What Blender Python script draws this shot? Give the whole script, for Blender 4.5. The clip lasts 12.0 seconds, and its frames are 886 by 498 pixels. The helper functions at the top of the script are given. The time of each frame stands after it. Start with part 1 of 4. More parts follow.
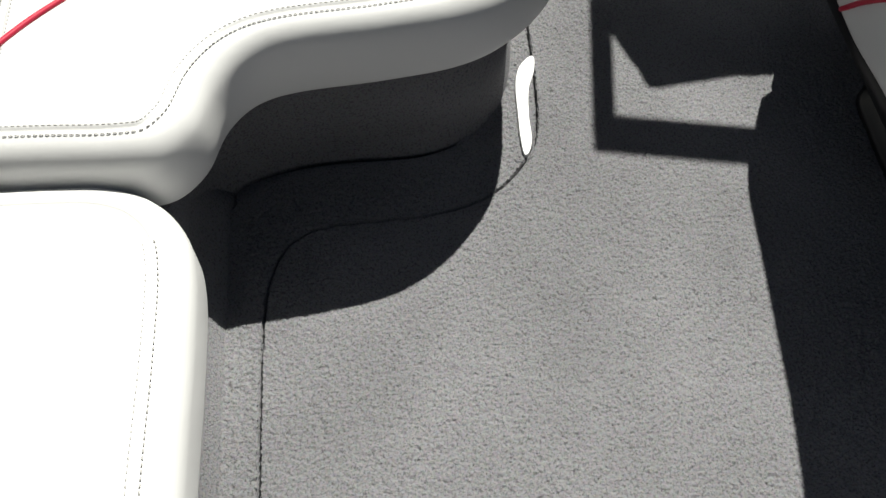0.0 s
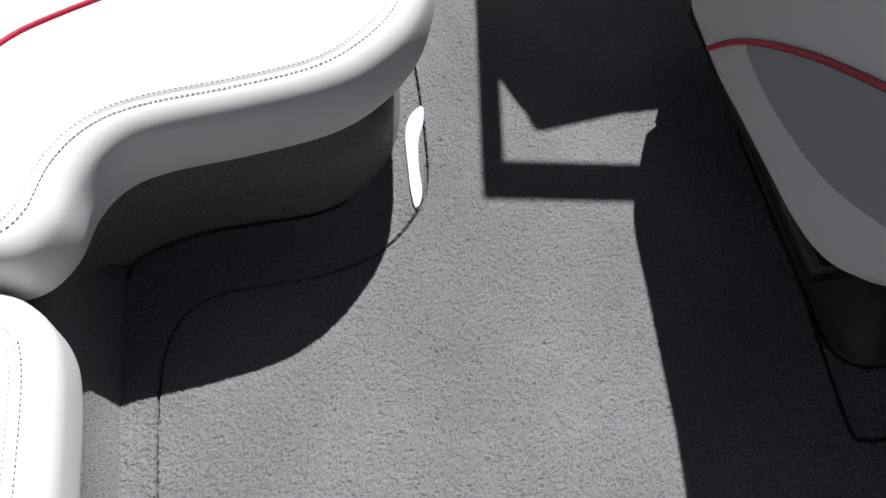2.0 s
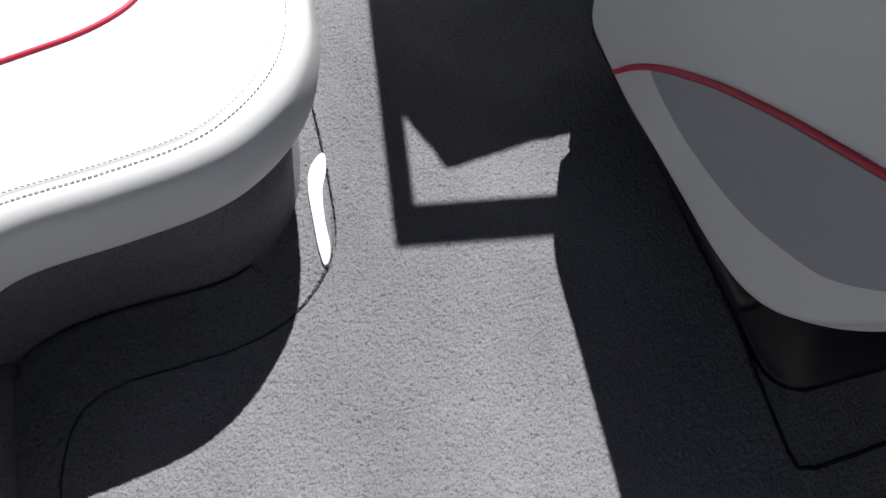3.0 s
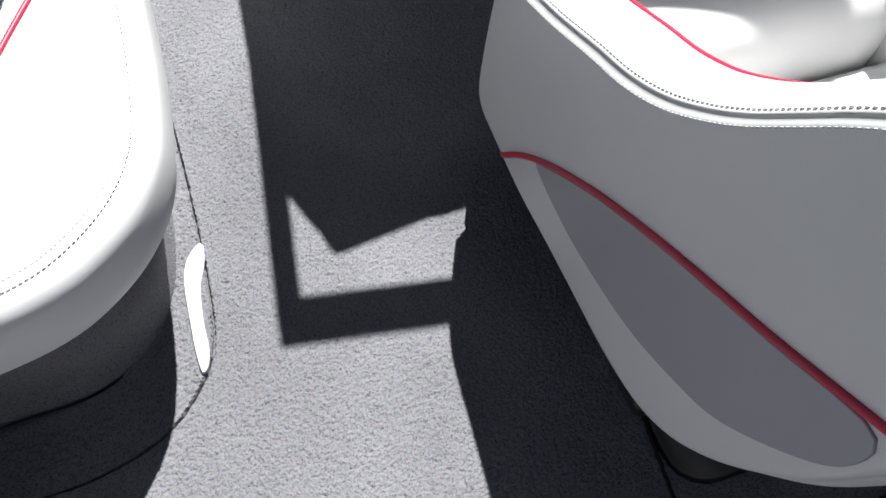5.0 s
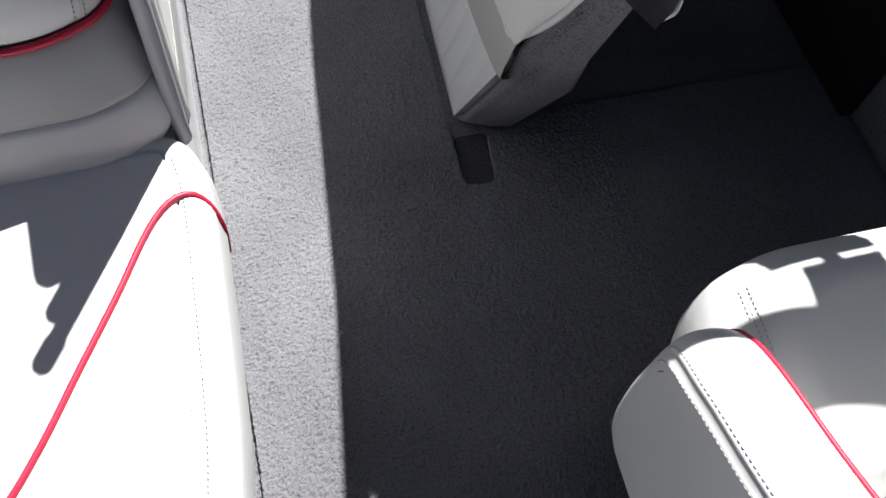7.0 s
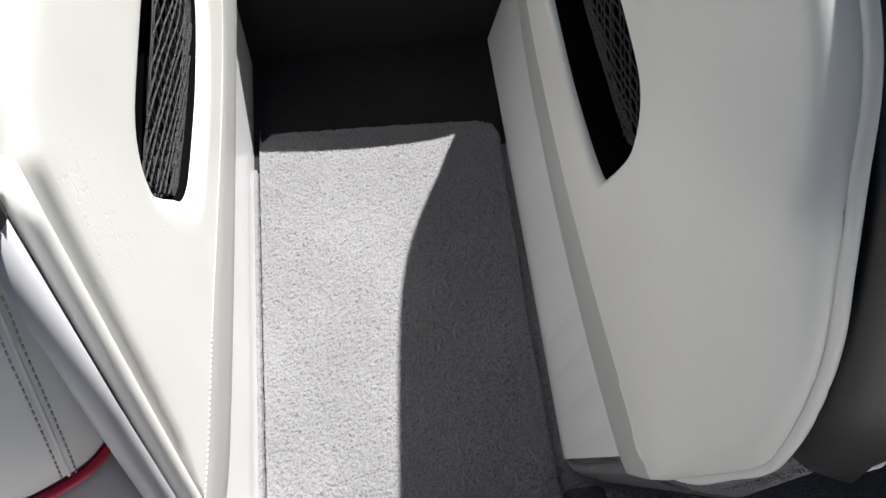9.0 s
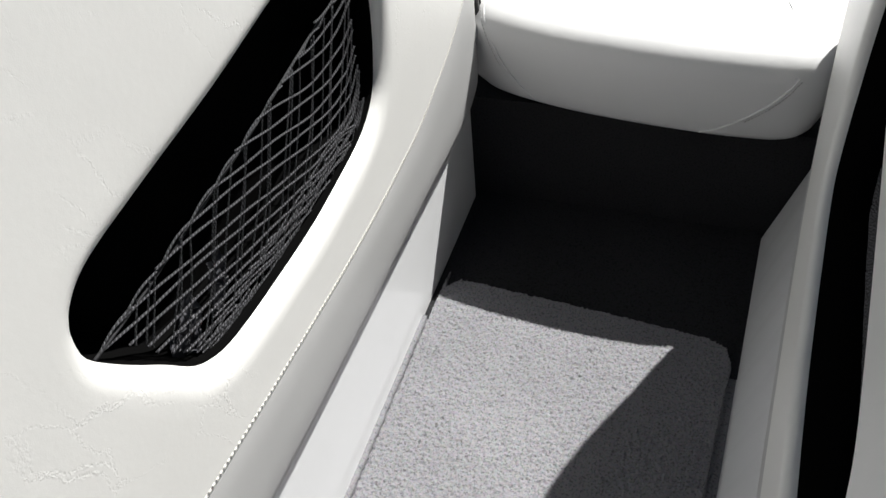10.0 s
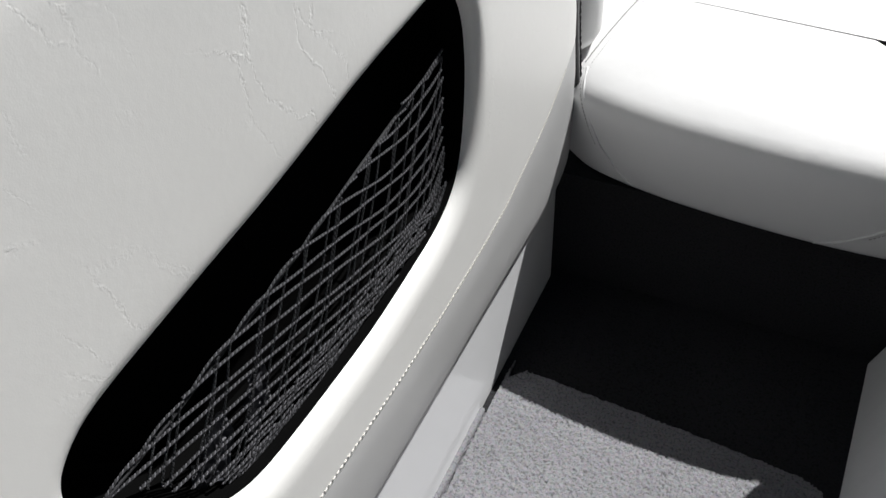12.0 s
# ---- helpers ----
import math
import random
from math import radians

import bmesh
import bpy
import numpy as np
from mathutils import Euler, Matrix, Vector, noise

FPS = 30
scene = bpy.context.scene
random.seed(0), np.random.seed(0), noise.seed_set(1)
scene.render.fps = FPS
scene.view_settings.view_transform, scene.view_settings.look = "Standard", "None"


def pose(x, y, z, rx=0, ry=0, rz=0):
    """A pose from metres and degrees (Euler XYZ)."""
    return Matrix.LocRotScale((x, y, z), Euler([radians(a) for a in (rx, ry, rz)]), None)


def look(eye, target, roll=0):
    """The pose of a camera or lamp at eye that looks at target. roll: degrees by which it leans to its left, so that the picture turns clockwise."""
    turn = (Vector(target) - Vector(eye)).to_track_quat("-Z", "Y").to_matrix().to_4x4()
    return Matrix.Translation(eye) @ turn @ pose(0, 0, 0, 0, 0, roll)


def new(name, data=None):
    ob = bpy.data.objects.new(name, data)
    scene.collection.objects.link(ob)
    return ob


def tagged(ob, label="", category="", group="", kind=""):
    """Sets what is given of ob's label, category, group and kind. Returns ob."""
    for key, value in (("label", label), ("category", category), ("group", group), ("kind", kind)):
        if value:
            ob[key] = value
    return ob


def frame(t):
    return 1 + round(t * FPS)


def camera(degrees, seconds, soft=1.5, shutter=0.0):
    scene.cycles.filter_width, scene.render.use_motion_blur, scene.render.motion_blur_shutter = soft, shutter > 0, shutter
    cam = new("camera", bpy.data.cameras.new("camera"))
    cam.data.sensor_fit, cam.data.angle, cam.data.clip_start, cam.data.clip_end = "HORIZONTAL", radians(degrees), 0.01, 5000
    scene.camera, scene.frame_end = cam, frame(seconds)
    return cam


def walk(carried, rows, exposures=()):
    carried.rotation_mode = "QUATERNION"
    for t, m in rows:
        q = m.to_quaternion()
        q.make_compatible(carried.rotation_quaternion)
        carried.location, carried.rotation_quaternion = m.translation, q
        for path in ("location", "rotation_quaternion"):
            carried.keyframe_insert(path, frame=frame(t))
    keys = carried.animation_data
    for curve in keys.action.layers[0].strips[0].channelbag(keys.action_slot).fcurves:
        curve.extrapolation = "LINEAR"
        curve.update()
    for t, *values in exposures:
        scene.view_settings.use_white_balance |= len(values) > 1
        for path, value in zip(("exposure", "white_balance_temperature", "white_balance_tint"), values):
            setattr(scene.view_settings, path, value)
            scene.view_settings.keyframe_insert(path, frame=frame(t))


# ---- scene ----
cam = camera(55.0, 12.0)

PATH = [
    (0, (-0.629, -1.949, 1.453), (-0.475, -0.975, -0.287), 4.4),
    (0.5, (-0.59, -1.929, 1.488), (-0.47, -0.946, -0.25), 3.3),
    (1, (-0.537, -1.929, 1.508), (-0.421, -0.936, -0.224), 2.3),
    (1.5, (-0.476, -1.932, 1.529), (-0.341, -0.939, -0.201), 1.5),
    (2, (-0.454, -1.898, 1.537), (-0.243, -0.922, -0.195), 3.3),
    (2.5, (-0.407, -1.822, 1.536), (-0.132, -0.88, -0.207), 4.2),
    (3, (-0.358, -1.75, 1.518), (-0.025, -0.828, -0.226), 4.4),
    (3.5, (-0.29, -1.667, 1.515), (0.082, -0.788, -0.243), 3.8),
    (5.3, (-0.14, -1.495, 1.551), (0.295, -0.646, -0.206), 8.5),
    (5.5, (-0.116, -1.427, 1.575), (0.298, -0.591, -0.193), 9.6),
    (6, (-0.097, -1.245, 1.612), (0.276, -0.426, -0.174), 10.2),
    (6.5, (-0.112, -1.078, 1.599), (0.238, -0.239, -0.183), 8.2),
    (6.7, (-0.127, -0.995, 1.592), (0.228, -0.164, -0.192), 9.0),
    (8.3, (-0.015, -0.657, 1.548), (0.228, 0.452, -0.098), 1.1),
    (8.5, (-0.006, -0.572, 1.551), (0.21, 0.536, -0.1), 0.1),
    (8.7, (0.019, -0.512, 1.495), (0.186, 0.641, -0.131), -2.1),
    (9, (0.019, -0.392, 1.506), (0.157, 0.779, -0.109), -1.8),
    (9.2, (0.052, -0.313, 1.467), (0.116, 0.917, -0.109), -2.7),
    (9.5, (0.115, -0.197, 1.406), (0.015, 1.092, -0.12), -4.5),
    (10, (0.214, -0.019, 1.296), (-0.323, 1.292, -0.116), -6.3),
    (10.5, (0.208, 0.128, 1.241), (-0.699, 1.328, -0.076), -6.3),
    (11, (0.171, 0.167, 1.226), (-0.843, 1.325, -0.051), -4.7),
    (11.5, (0.162, 0.163, 1.244), (-0.806, 1.338, -0.053), -5.0),
    (12, (0.123, 0.136, 1.267), (-0.548, 1.443, -0.09), -3.4),
]
walk(cam, [(t, look(eye, target, roll)) for t, eye, target, roll in PATH],
     exposures=[(0, 0.63, 6800, 5), (0.3, 0.37, 6750, 6), (1.0, 0.39, 6600, 9), (1.5, 0.44, 6500, 10), (2.5, 0.65, 6400, 10), (3.5, 0.85, 6350, 10), (5.5, 1.27, 6350, 10), (6.5, 1.13, 6400, 10), (8.5, 1.37, 6580, 9), (9.0, 1.42, 6600, 9), (9.5, 1.19, 6480, 8), (10, 1.0, 6520, 9), (10.5, 0.77, 6600, 10), (11, 0.7, 6450, 10), (12, 0.57, 6400, 10)])

# ---- daylight ----
SUN = Vector((0.34, 0.67, 1.0)).normalized()
world = bpy.data.worlds.new("daylight")
scene.world = world
world.use_nodes = True
sky = world.node_tree.nodes.new("ShaderNodeTexSky")
sky.sky_type, sky.sun_disc = "NISHITA", False
sky.sun_elevation = math.asin(SUN.z)
sky.sun_rotation = math.atan2(SUN.x, SUN.y)
background = world.node_tree.nodes["Background"]
world.node_tree.links.new(sky.outputs[0], background.inputs[0])
background.inputs[1].default_value = 0.015
sun = new("sun", bpy.data.lights.new("sun", "SUN"))
sun.data.energy, sun.data.angle, sun.data.color = 5.0, radians(0.53), (1.0, 0.985, 0.965)
sun.matrix_world = look(SUN * 20, (0, 0, 0))


# ---- materials ----
def material(name, colour, rough=0.5, metal=0.0, vary=0.06, scale=6.0, bumps=(), specular=0.5, rough_vary=0.0, coat=0.0):
    """A Principled material; bumps: rows of (kind, scale, strength, distance in metres)."""
    m = bpy.data.materials.new(name)
    m.use_nodes = True
    nodes, links = m.node_tree.nodes, m.node_tree.links
    shader = nodes["Principled BSDF"]
    shader.inputs["Roughness"].default_value = rough
    shader.inputs["Metallic"].default_value = metal
    shader.inputs["Specular IOR Level"].default_value = specular
    shader.inputs["Coat Weight"].default_value = coat
    where = nodes.new("ShaderNodeTexCoord").outputs["Object"]
    big = nodes.new("ShaderNodeTexNoise")
    big.inputs["Scale"].default_value, big.inputs["Detail"].default_value = scale, 5
    links.new(where, big.inputs["Vector"])
    mix = nodes.new("ShaderNodeMix")
    mix.data_type = "RGBA"
    mix.inputs[6].default_value = (*[c * (1 - vary) for c in colour], 1)
    mix.inputs[7].default_value = (*[min(1, c * (1 + vary)) for c in colour], 1)
    links.new(big.outputs["Fac"], mix.inputs[0])
    links.new(mix.outputs[2], shader.inputs["Base Color"])
    if rough_vary:
        ramp = nodes.new("ShaderNodeMapRange")
        ramp.inputs[3].default_value, ramp.inputs[4].default_value = rough - rough_vary, rough + rough_vary
        links.new(big.outputs["Fac"], ramp.inputs[0])
        links.new(ramp.outputs[0], shader.inputs["Roughness"])
    last = None
    for kind, size, strength, depth in bumps:
        tex = nodes.new("ShaderNodeTexNoise" if kind == "noise" else "ShaderNodeTexVoronoi")
        tex.inputs["Scale"].default_value = size
        if kind == "noise":
            tex.inputs["Detail"].default_value = 3
        links.new(where, tex.inputs["Vector"])
        bump = nodes.new("ShaderNodeBump")
        bump.inputs["Strength"].default_value, bump.inputs["Distance"].default_value = strength, depth
        links.new(tex.outputs[0], bump.inputs["Height"])
        if last:
            links.new(last.outputs[0], bump.inputs["Normal"])
        last = bump
    if last:
        links.new(last.outputs[0], shader.inputs["Normal"])
    return m


VINYL = material("white vinyl", (0.67, 0.669, 0.662), 0.42, vary=0.03, scale=9, bumps=[("voronoi", 900, 0.12, 0.0004), ("noise", 25, 0.15, 0.004)], rough_vary=0.06)
PANEL_VINYL = material("creased white vinyl", (0.715, 0.71, 0.685), 0.4, vary=0.03, scale=7, bumps=[("voronoi", 700, 0.06, 0.0004), ("noise", 110, 0.16, 0.0008), ("noise", 9, 0.12, 0.006)], rough_vary=0.07)
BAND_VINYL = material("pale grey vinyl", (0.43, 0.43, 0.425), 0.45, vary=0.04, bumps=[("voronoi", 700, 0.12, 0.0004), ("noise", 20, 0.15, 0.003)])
GREY_VINYL = material("grey vinyl", (0.34, 0.34, 0.365), 0.45, vary=0.05, bumps=[("voronoi", 900, 0.15, 0.0004)])
DARK_VINYL = material("charcoal vinyl", (0.016, 0.016, 0.018), 0.5, vary=0.1, bumps=[("voronoi", 900, 0.15, 0.0004)])
RED = material("red piping vinyl", (0.5, 0.015, 0.05), 0.45, vary=0.06, bumps=[("noise", 300, 0.2, 0.0005)])
THREAD = material("cream thread", (0.58, 0.565, 0.52), 0.8, vary=0.1)
GREY_THREAD = material("grey thread", (0.42, 0.415, 0.405), 0.8, vary=0.15)
GEL = material("white gelcoat", (0.74, 0.745, 0.75), 0.22, vary=0.02, rough_vary=0.06, coat=0.3)
ALU = material("grey anodised aluminium", (0.45, 0.46, 0.48), 0.38, metal=0.6, vary=0.05)
POLE = material("matt grey paint", (0.36, 0.365, 0.39), 0.5, vary=0.05, scale=20, rough_vary=0.05)
BLACK = material("black plastic", (0.012, 0.012, 0.013), 0.4, vary=0.2)
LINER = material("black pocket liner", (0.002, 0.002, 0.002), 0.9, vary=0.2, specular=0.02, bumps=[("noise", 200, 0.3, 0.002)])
CORD = material("dark net cord", (0.012, 0.012, 0.014), 0.8, vary=0.2)
PALE_CORD = material("pale net yarn", (0.098, 0.098, 0.108), 0.85, vary=0.4, scale=300)
WRAPPER = material("grey plastic film", (0.03, 0.03, 0.036), 0.6, vary=0.4, scale=60)
GROUND = material("concrete apron", (0.3, 0.29, 0.27), 0.9, vary=0.15, scale=0.4, bumps=[("noise", 30, 0.4, 0.01)])


def node_chain(m):
    """Short forms for adding nodes to a material."""
    nodes, links = m.node_tree.nodes, m.node_tree.links
    where = nodes["Texture Coordinate"].outputs["Object"]

    def texture(kind, scale, vector=None, detail=3):
        tex = nodes.new(kind)
        tex.inputs["Scale"].default_value = scale
        if kind == "ShaderNodeTexNoise":
            tex.inputs["Detail"].default_value = detail
        links.new(vector or where, tex.inputs["Vector"])
        return tex

    def remap(socket, a, b, c, d):
        r = nodes.new("ShaderNodeMapRange")
        for k, v in enumerate((a, b, c, d)):
            r.inputs[k + 1].default_value = v
        links.new(socket, r.inputs[0])
        return r.outputs[0]

    def times(a, b):
        r = nodes.new("ShaderNodeMath")
        r.operation = "MULTIPLY"
        links.new(a, r.inputs[0])
        links.new(b, r.inputs[1])
        return r.outputs[0]

    return nodes, links, where, texture, remap, times


def add_creases(m):
    """Puckered creases of pulled vinyl: slanting broken runs, as relief."""
    nodes, links, where, texture, remap, times = node_chain(m)
    shader = nodes["Principled BSDF"]
    warp = texture("ShaderNodeTexNoise", 14, detail=5)
    shift = nodes.new("ShaderNodeVectorMath")
    shift.operation = "MULTIPLY_ADD"
    shift.inputs[1].default_value = (0.0, 0.06, 0.06)
    links.new(warp.outputs["Color"], shift.inputs[0])
    links.new(where, shift.inputs[2])
    turn = nodes.new("ShaderNodeMapping")
    turn.inputs["Rotation"].default_value = (-0.55, 0, 0)
    links.new(shift.outputs[0], turn.inputs["Vector"])
    pull = nodes.new("ShaderNodeVectorMath")
    pull.operation = "MULTIPLY"
    pull.inputs[1].default_value = (1.0, 1.9, 0.55)
    links.new(turn.outputs[0], pull.inputs[0])
    cells = texture("ShaderNodeTexVoronoi", 13.0, pull.outputs[0])
    cells.feature = "DISTANCE_TO_EDGE"
    band = remap(cells.outputs[0], 0.0, 0.045, 1.0, 0.0)
    core = remap(cells.outputs[0], 0.0, 0.010, 0.0, 1.0)
    pucker = remap(texture("ShaderNodeTexNoise", 270, detail=3).outputs[0], 0.3, 0.7, -1.0, 1.0)
    mask = remap(texture("ShaderNodeTexNoise", 7.0, detail=4).outputs[0], 0.42, 0.58, 0.0, 1.0)
    for height, depth in ((core, 0.000025), (times(band, pucker), 0.0002)):
        bump = nodes.new("ShaderNodeBump")
        bump.inputs["Distance"].default_value = depth
        links.new(mask, bump.inputs["Strength"])
        links.new(height, bump.inputs["Height"])
        links.new(shader.inputs["Normal"].links[0].from_socket, bump.inputs["Normal"])
        links.new(bump.outputs[0], shader.inputs["Normal"])


add_creases(PANEL_VINYL)


def carpet_material(name, colour):
    """Loop pile: tufts with dark pits between them, a mixed yarn and broad faint soiling."""
    m = material(name, colour, 0.95, vary=0.10, scale=5, specular=0.08, bumps=[("noise", 230, 0.6, 0.004), ("noise", 480, 0.5, 0.002)])
    nodes, links, where, texture, remap, times = node_chain(m)
    shader = nodes["Principled BSDF"]
    old = shader.inputs["Base Color"].links[0].from_socket
    tuft = remap(texture("ShaderNodeTexNoise", 240, detail=2).outputs[0], 0.33, 0.48, 0.6, 1.04)
    soil = remap(texture("ShaderNodeTexNoise", 2.3, detail=6).outputs[0], 0.35, 0.65, 0.88, 1.1)
    yarn = texture("ShaderNodeTexNoise", 170, detail=1)
    hue = nodes.new("ShaderNodeMix")
    hue.data_type = "RGBA"
    hue.blend_type = "OVERLAY"
    hue.inputs[0].default_value = 0.14
    links.new(old, hue.inputs[6])
    links.new(yarn.outputs["Color"], hue.inputs[7])
    scaled = nodes.new("ShaderNodeVectorMath")
    scaled.operation = "SCALE"
    links.new(hue.outputs[2], scaled.inputs[0])
    links.new(times(tuft, soil), scaled.inputs["Scale"])
    links.new(scaled.outputs[0], shader.inputs["Base Color"])
    return m


# near-black: holds the shade under the bow bench and in the footwell as colour
DARK_CARPET = carpet_material("dark carpet for shade and cut edges", (0.022, 0.022, 0.023))
SLOT_CARPET = carpet_material("recess carpet with shade in its colour", (0.07, 0.07, 0.072))
CARPET = carpet_material("grey loop carpet", (0.187, 0.186, 0.195))


# ---- shaping ----
def mesh_of(name, bm, mat, smooth=True):
    bmesh.ops.recalc_face_normals(bm, faces=bm.faces)
    for f in bm.faces:
        f.smooth = smooth and len(f.verts) <= 6
    data = bpy.data.meshes.new(name)
    bm.to_mesh(data)
    bm.free()
    data.materials.append(mat)
    return data


def thing(name, label, category, group="", kind="", at=(0, 0, 0)):
    ob = new(name)
    ob.location = at
    ob.empty_display_size = 0.05
    return tagged(ob, label, category, group, kind)


def part(name, bm, mat, parent, label="", smooth=True, kind=""):
    ob = new(name, mesh_of(name, bm, mat, smooth))
    ob.parent = parent
    if parent is not None:
        world_at = Vector((0, 0, 0))
        p = parent
        while p is not None:
            world_at += p.location
            p = p.parent
        ob.location = -world_at
    return tagged(ob, label, kind=kind)


def solo(name, bm, mat, label, category, kind="", group="", smooth=True):
    return tagged(new(name, mesh_of(name, bm, mat, smooth)), label, category, group, kind)


def spline(points, n, closed=False):
    """n points evenly along a Catmull-Rom curve through points."""
    pts = [Vector(p) for p in points]
    k = len(pts)
    dense = []
    for i in range(k if closed else k - 1):
        a, b, c, d = (pts[(i + j) % k] if closed else pts[min(max(i + j, 0), k - 1)] for j in (-1, 0, 1, 2))
        for s in range(16):
            t = s / 16
            dense.append(0.5 * (2 * b + (c - a) * t + (2 * a - 5 * b + 4 * c - d) * t * t + (3 * b - a - 3 * c + d) * t ** 3))
    dense.append(pts[0] if closed else pts[-1])
    return resample(dense, n, closed)


def resample(dense, n, closed=False):
    dense = [Vector(p) for p in dense]
    run = [0.0]
    for a, b in zip(dense, dense[1:]):
        run.append(run[-1] + (b - a).length)
    out, j = [], 0
    for i in range(n):
        want = run[-1] * i / (n if closed else n - 1)
        while j < len(run) - 2 and run[j + 1] < want:
            j += 1
        f = (want - run[j]) / max(run[j + 1] - run[j], 1e-9)
        out.append(dense[j].lerp(dense[j + 1], min(max(f, 0), 1)))
    return out


def rounded(points, radius, n=5):
    """A closed 2D outline with its corners rounded; points may carry a radius of their own."""
    k, out = len(points), []
    for i in range(k):
        p = Vector(points[i][:2])
        a, b = Vector(points[i - 1][:2]), Vector(points[(i + 1) % k][:2])
        r = points[i][2] if len(points[i]) > 2 else radius
        u, v = (a - p), (b - p)
        r = min(r, u.length * 0.45, v.length * 0.45)
        if r < 1e-4:
            out.append(p)
            continue
        s, e = p + u.normalized() * r, p + v.normalized() * r
        for j in range(n + 1):
            t = j / n
            out.append(s * (1 - t) ** 2 + p * 2 * t * (1 - t) + e * t * t)
    return out


def area_of(ring):
    return sum(a[0] * b[1] - b[0] * a[1] for a, b in zip(ring, ring[1:] + ring[:1])) / 2


def inset(ring, d):
    """A closed 2D ring moved inward by d, each point by its own normal."""
    sign = 1 if area_of(ring) > 0 else -1
    k, out = len(ring), []
    for i in range(k):
        t = (ring[(i + 1) % k] - ring[i - 1]).normalized()
        out.append(ring[i] + Vector((-t.y, t.x)) * sign * d)
    for _ in range(8):
        back = [i for i in range(k) if (out[(i + 1) % k] - out[i]).dot(ring[(i + 1) % k] - ring[i]) < 0]
        if not back:
            break
        runs, seen = [], set(back)
        for i in back:
            if (i - 1) % k not in seen:
                n = 1
                while (i + n) % k in seen and n < k:
                    n += 1
                runs.append((i - 1, n + 2))
        for i, n in runs:
            mid = (out[i % k] + out[(i + n) % k]) / 2
            for j in range(n + 1):
                out[(i + j) % k] = mid
    if d > 0:
        lo = [min(p[j] for p in ring) + d for j in (0, 1)]
        hi = [max(p[j] for p in ring) - d for j in (0, 1)]
        out = [Vector((min(max(p.x, lo[0]), hi[0]), min(max(p.y, lo[1]), hi[1]))) for p in out]
    return out


def loft(bm, rings, closed=True, caps=True):
    """Joins rings of equal length by quads."""
    rows = [[bm.verts.new(p) for p in ring] for ring in rings]
    for a, b in zip(rows, rows[1:]):
        for i in range(len(a) if closed else len(a) - 1):
            j = (i + 1) % len(a)
            bm.faces.new((a[i], a[j], b[j], b[i]))
    if caps and closed:
        bm.faces.new(rows[0])
        bm.faces.new(rows[-1])
    return rows


def cushion(ring, profile, frame_map):
    """A body whose outline follows ring; profile: rows of (inset, height); frame_map puts (u, v, height) in space."""
    bm = bmesh.new()
    loft(bm, [[frame_map(p.x, p.y, h) for p in inset(ring, d)] for d, h in profile])
    return bm


def puff(z0, z1, r_low, r_top, bulge=0.0, n=6, seam=True, wide=None):
    """A cushion's side from z0 to z1, with rounded edges; wide: how far the upper round reaches inward."""
    wide = wide or r_top
    rows = []
    for i in range(n + 1):
        a = math.pi / 2 * i / n
        rows.append((r_low * (1 - math.sin(a)), z0 + r_low * (1 - math.cos(a))))
    if bulge:
        rows.append((-bulge, (z0 + r_low + z1 - r_top) / 2))
    for i in range(n + 1):
        a = math.pi / 2 * i / n
        rows.append((wide * (1 - math.cos(a)), z1 - r_top * (1 - math.sin(a))))
    if seam:
        rows += [(wide + 0.0035, z1 + 0.001), (wide + 0.0066, z1 - 0.007), (wide + 0.0098, z1 + 0.001), (wide + 0.02, z1 + 0.002)]
    return rows


def tube(bm, points, r, n=8, closed=False):
    pts = [Vector(p) for p in points]
    k, rings = len(pts), []
    up = Vector((0.13, 0.21, 0.97))
    for i in range(k):
        t = (pts[(i + 1) % k] - pts[i - 1]) if closed else (pts[min(i + 1, k - 1)] - pts[max(i - 1, 0)])
        t = t.normalized()
        side = t.cross(up).normalized()
        over = side.cross(t)
        rings.append([pts[i] + (side * math.cos(a) + over * math.sin(a)) * r for a in (2 * math.pi * j / n for j in range(n))])
    if closed:
        loft(bm, rings + [rings[0]], caps=False)
        bmesh.ops.remove_doubles(bm, verts=bm.verts, dist=1e-6)
    else:
        loft(bm, rings)
    return bm


def stitches(bm, points, normal, length=0.006, gap=0.003, r=0.0009, side=0.0):
    """A row of single stitches along a line; side: how far to its side it lies."""
    pts = [Vector(p) for p in points]
    total = sum((b - a).length for a, b in zip(pts, pts[1:]))
    n = max(2, int(total / (length + gap)))
    marks = resample(pts, n * 8 + 1)
    for i in range(n):
        a, m, w, b = marks[i * 8], marks[i * 8 + 1], marks[i * 8 + 4], marks[i * 8 + 5]
        nn = Vector(normal(a) if callable(normal) else normal)
        t = (b - a).normalized()
        off = t.cross(nn).normalized() * side
        s = t.cross(nn).normalized() * r
        ring = []
        for p, lift in ((a, -0.5), (m, 0.6), (w, 0.6), (b, -0.5)):
            c = p + off + nn * r * lift
            ring.append([c + s, c + nn * r, c - s, c - nn * r])
        loft(bm, ring)
    return bm


def flat(x, y, z):
    return Vector((x, y, z))


def box(bm, x0, x1, y0, y1, z0, z1):
    vs = [bm.verts.new((x, y, z)) for x in (x0, x1) for y in (y0, y1) for z in (z0, z1)]
    for f in ((0, 1, 3, 2), (4, 6, 7, 5), (0, 4, 5, 1), (2, 3, 7, 6), (0, 2, 6, 4), (1, 5, 7, 3)):
        bm.faces.new([vs[i] for i in f])
    return bm


def across(x):
    """Puts an outline of (y, z) in the plane x, height h towards +x."""
    return lambda y, z, h: Vector((x + h, y, z))


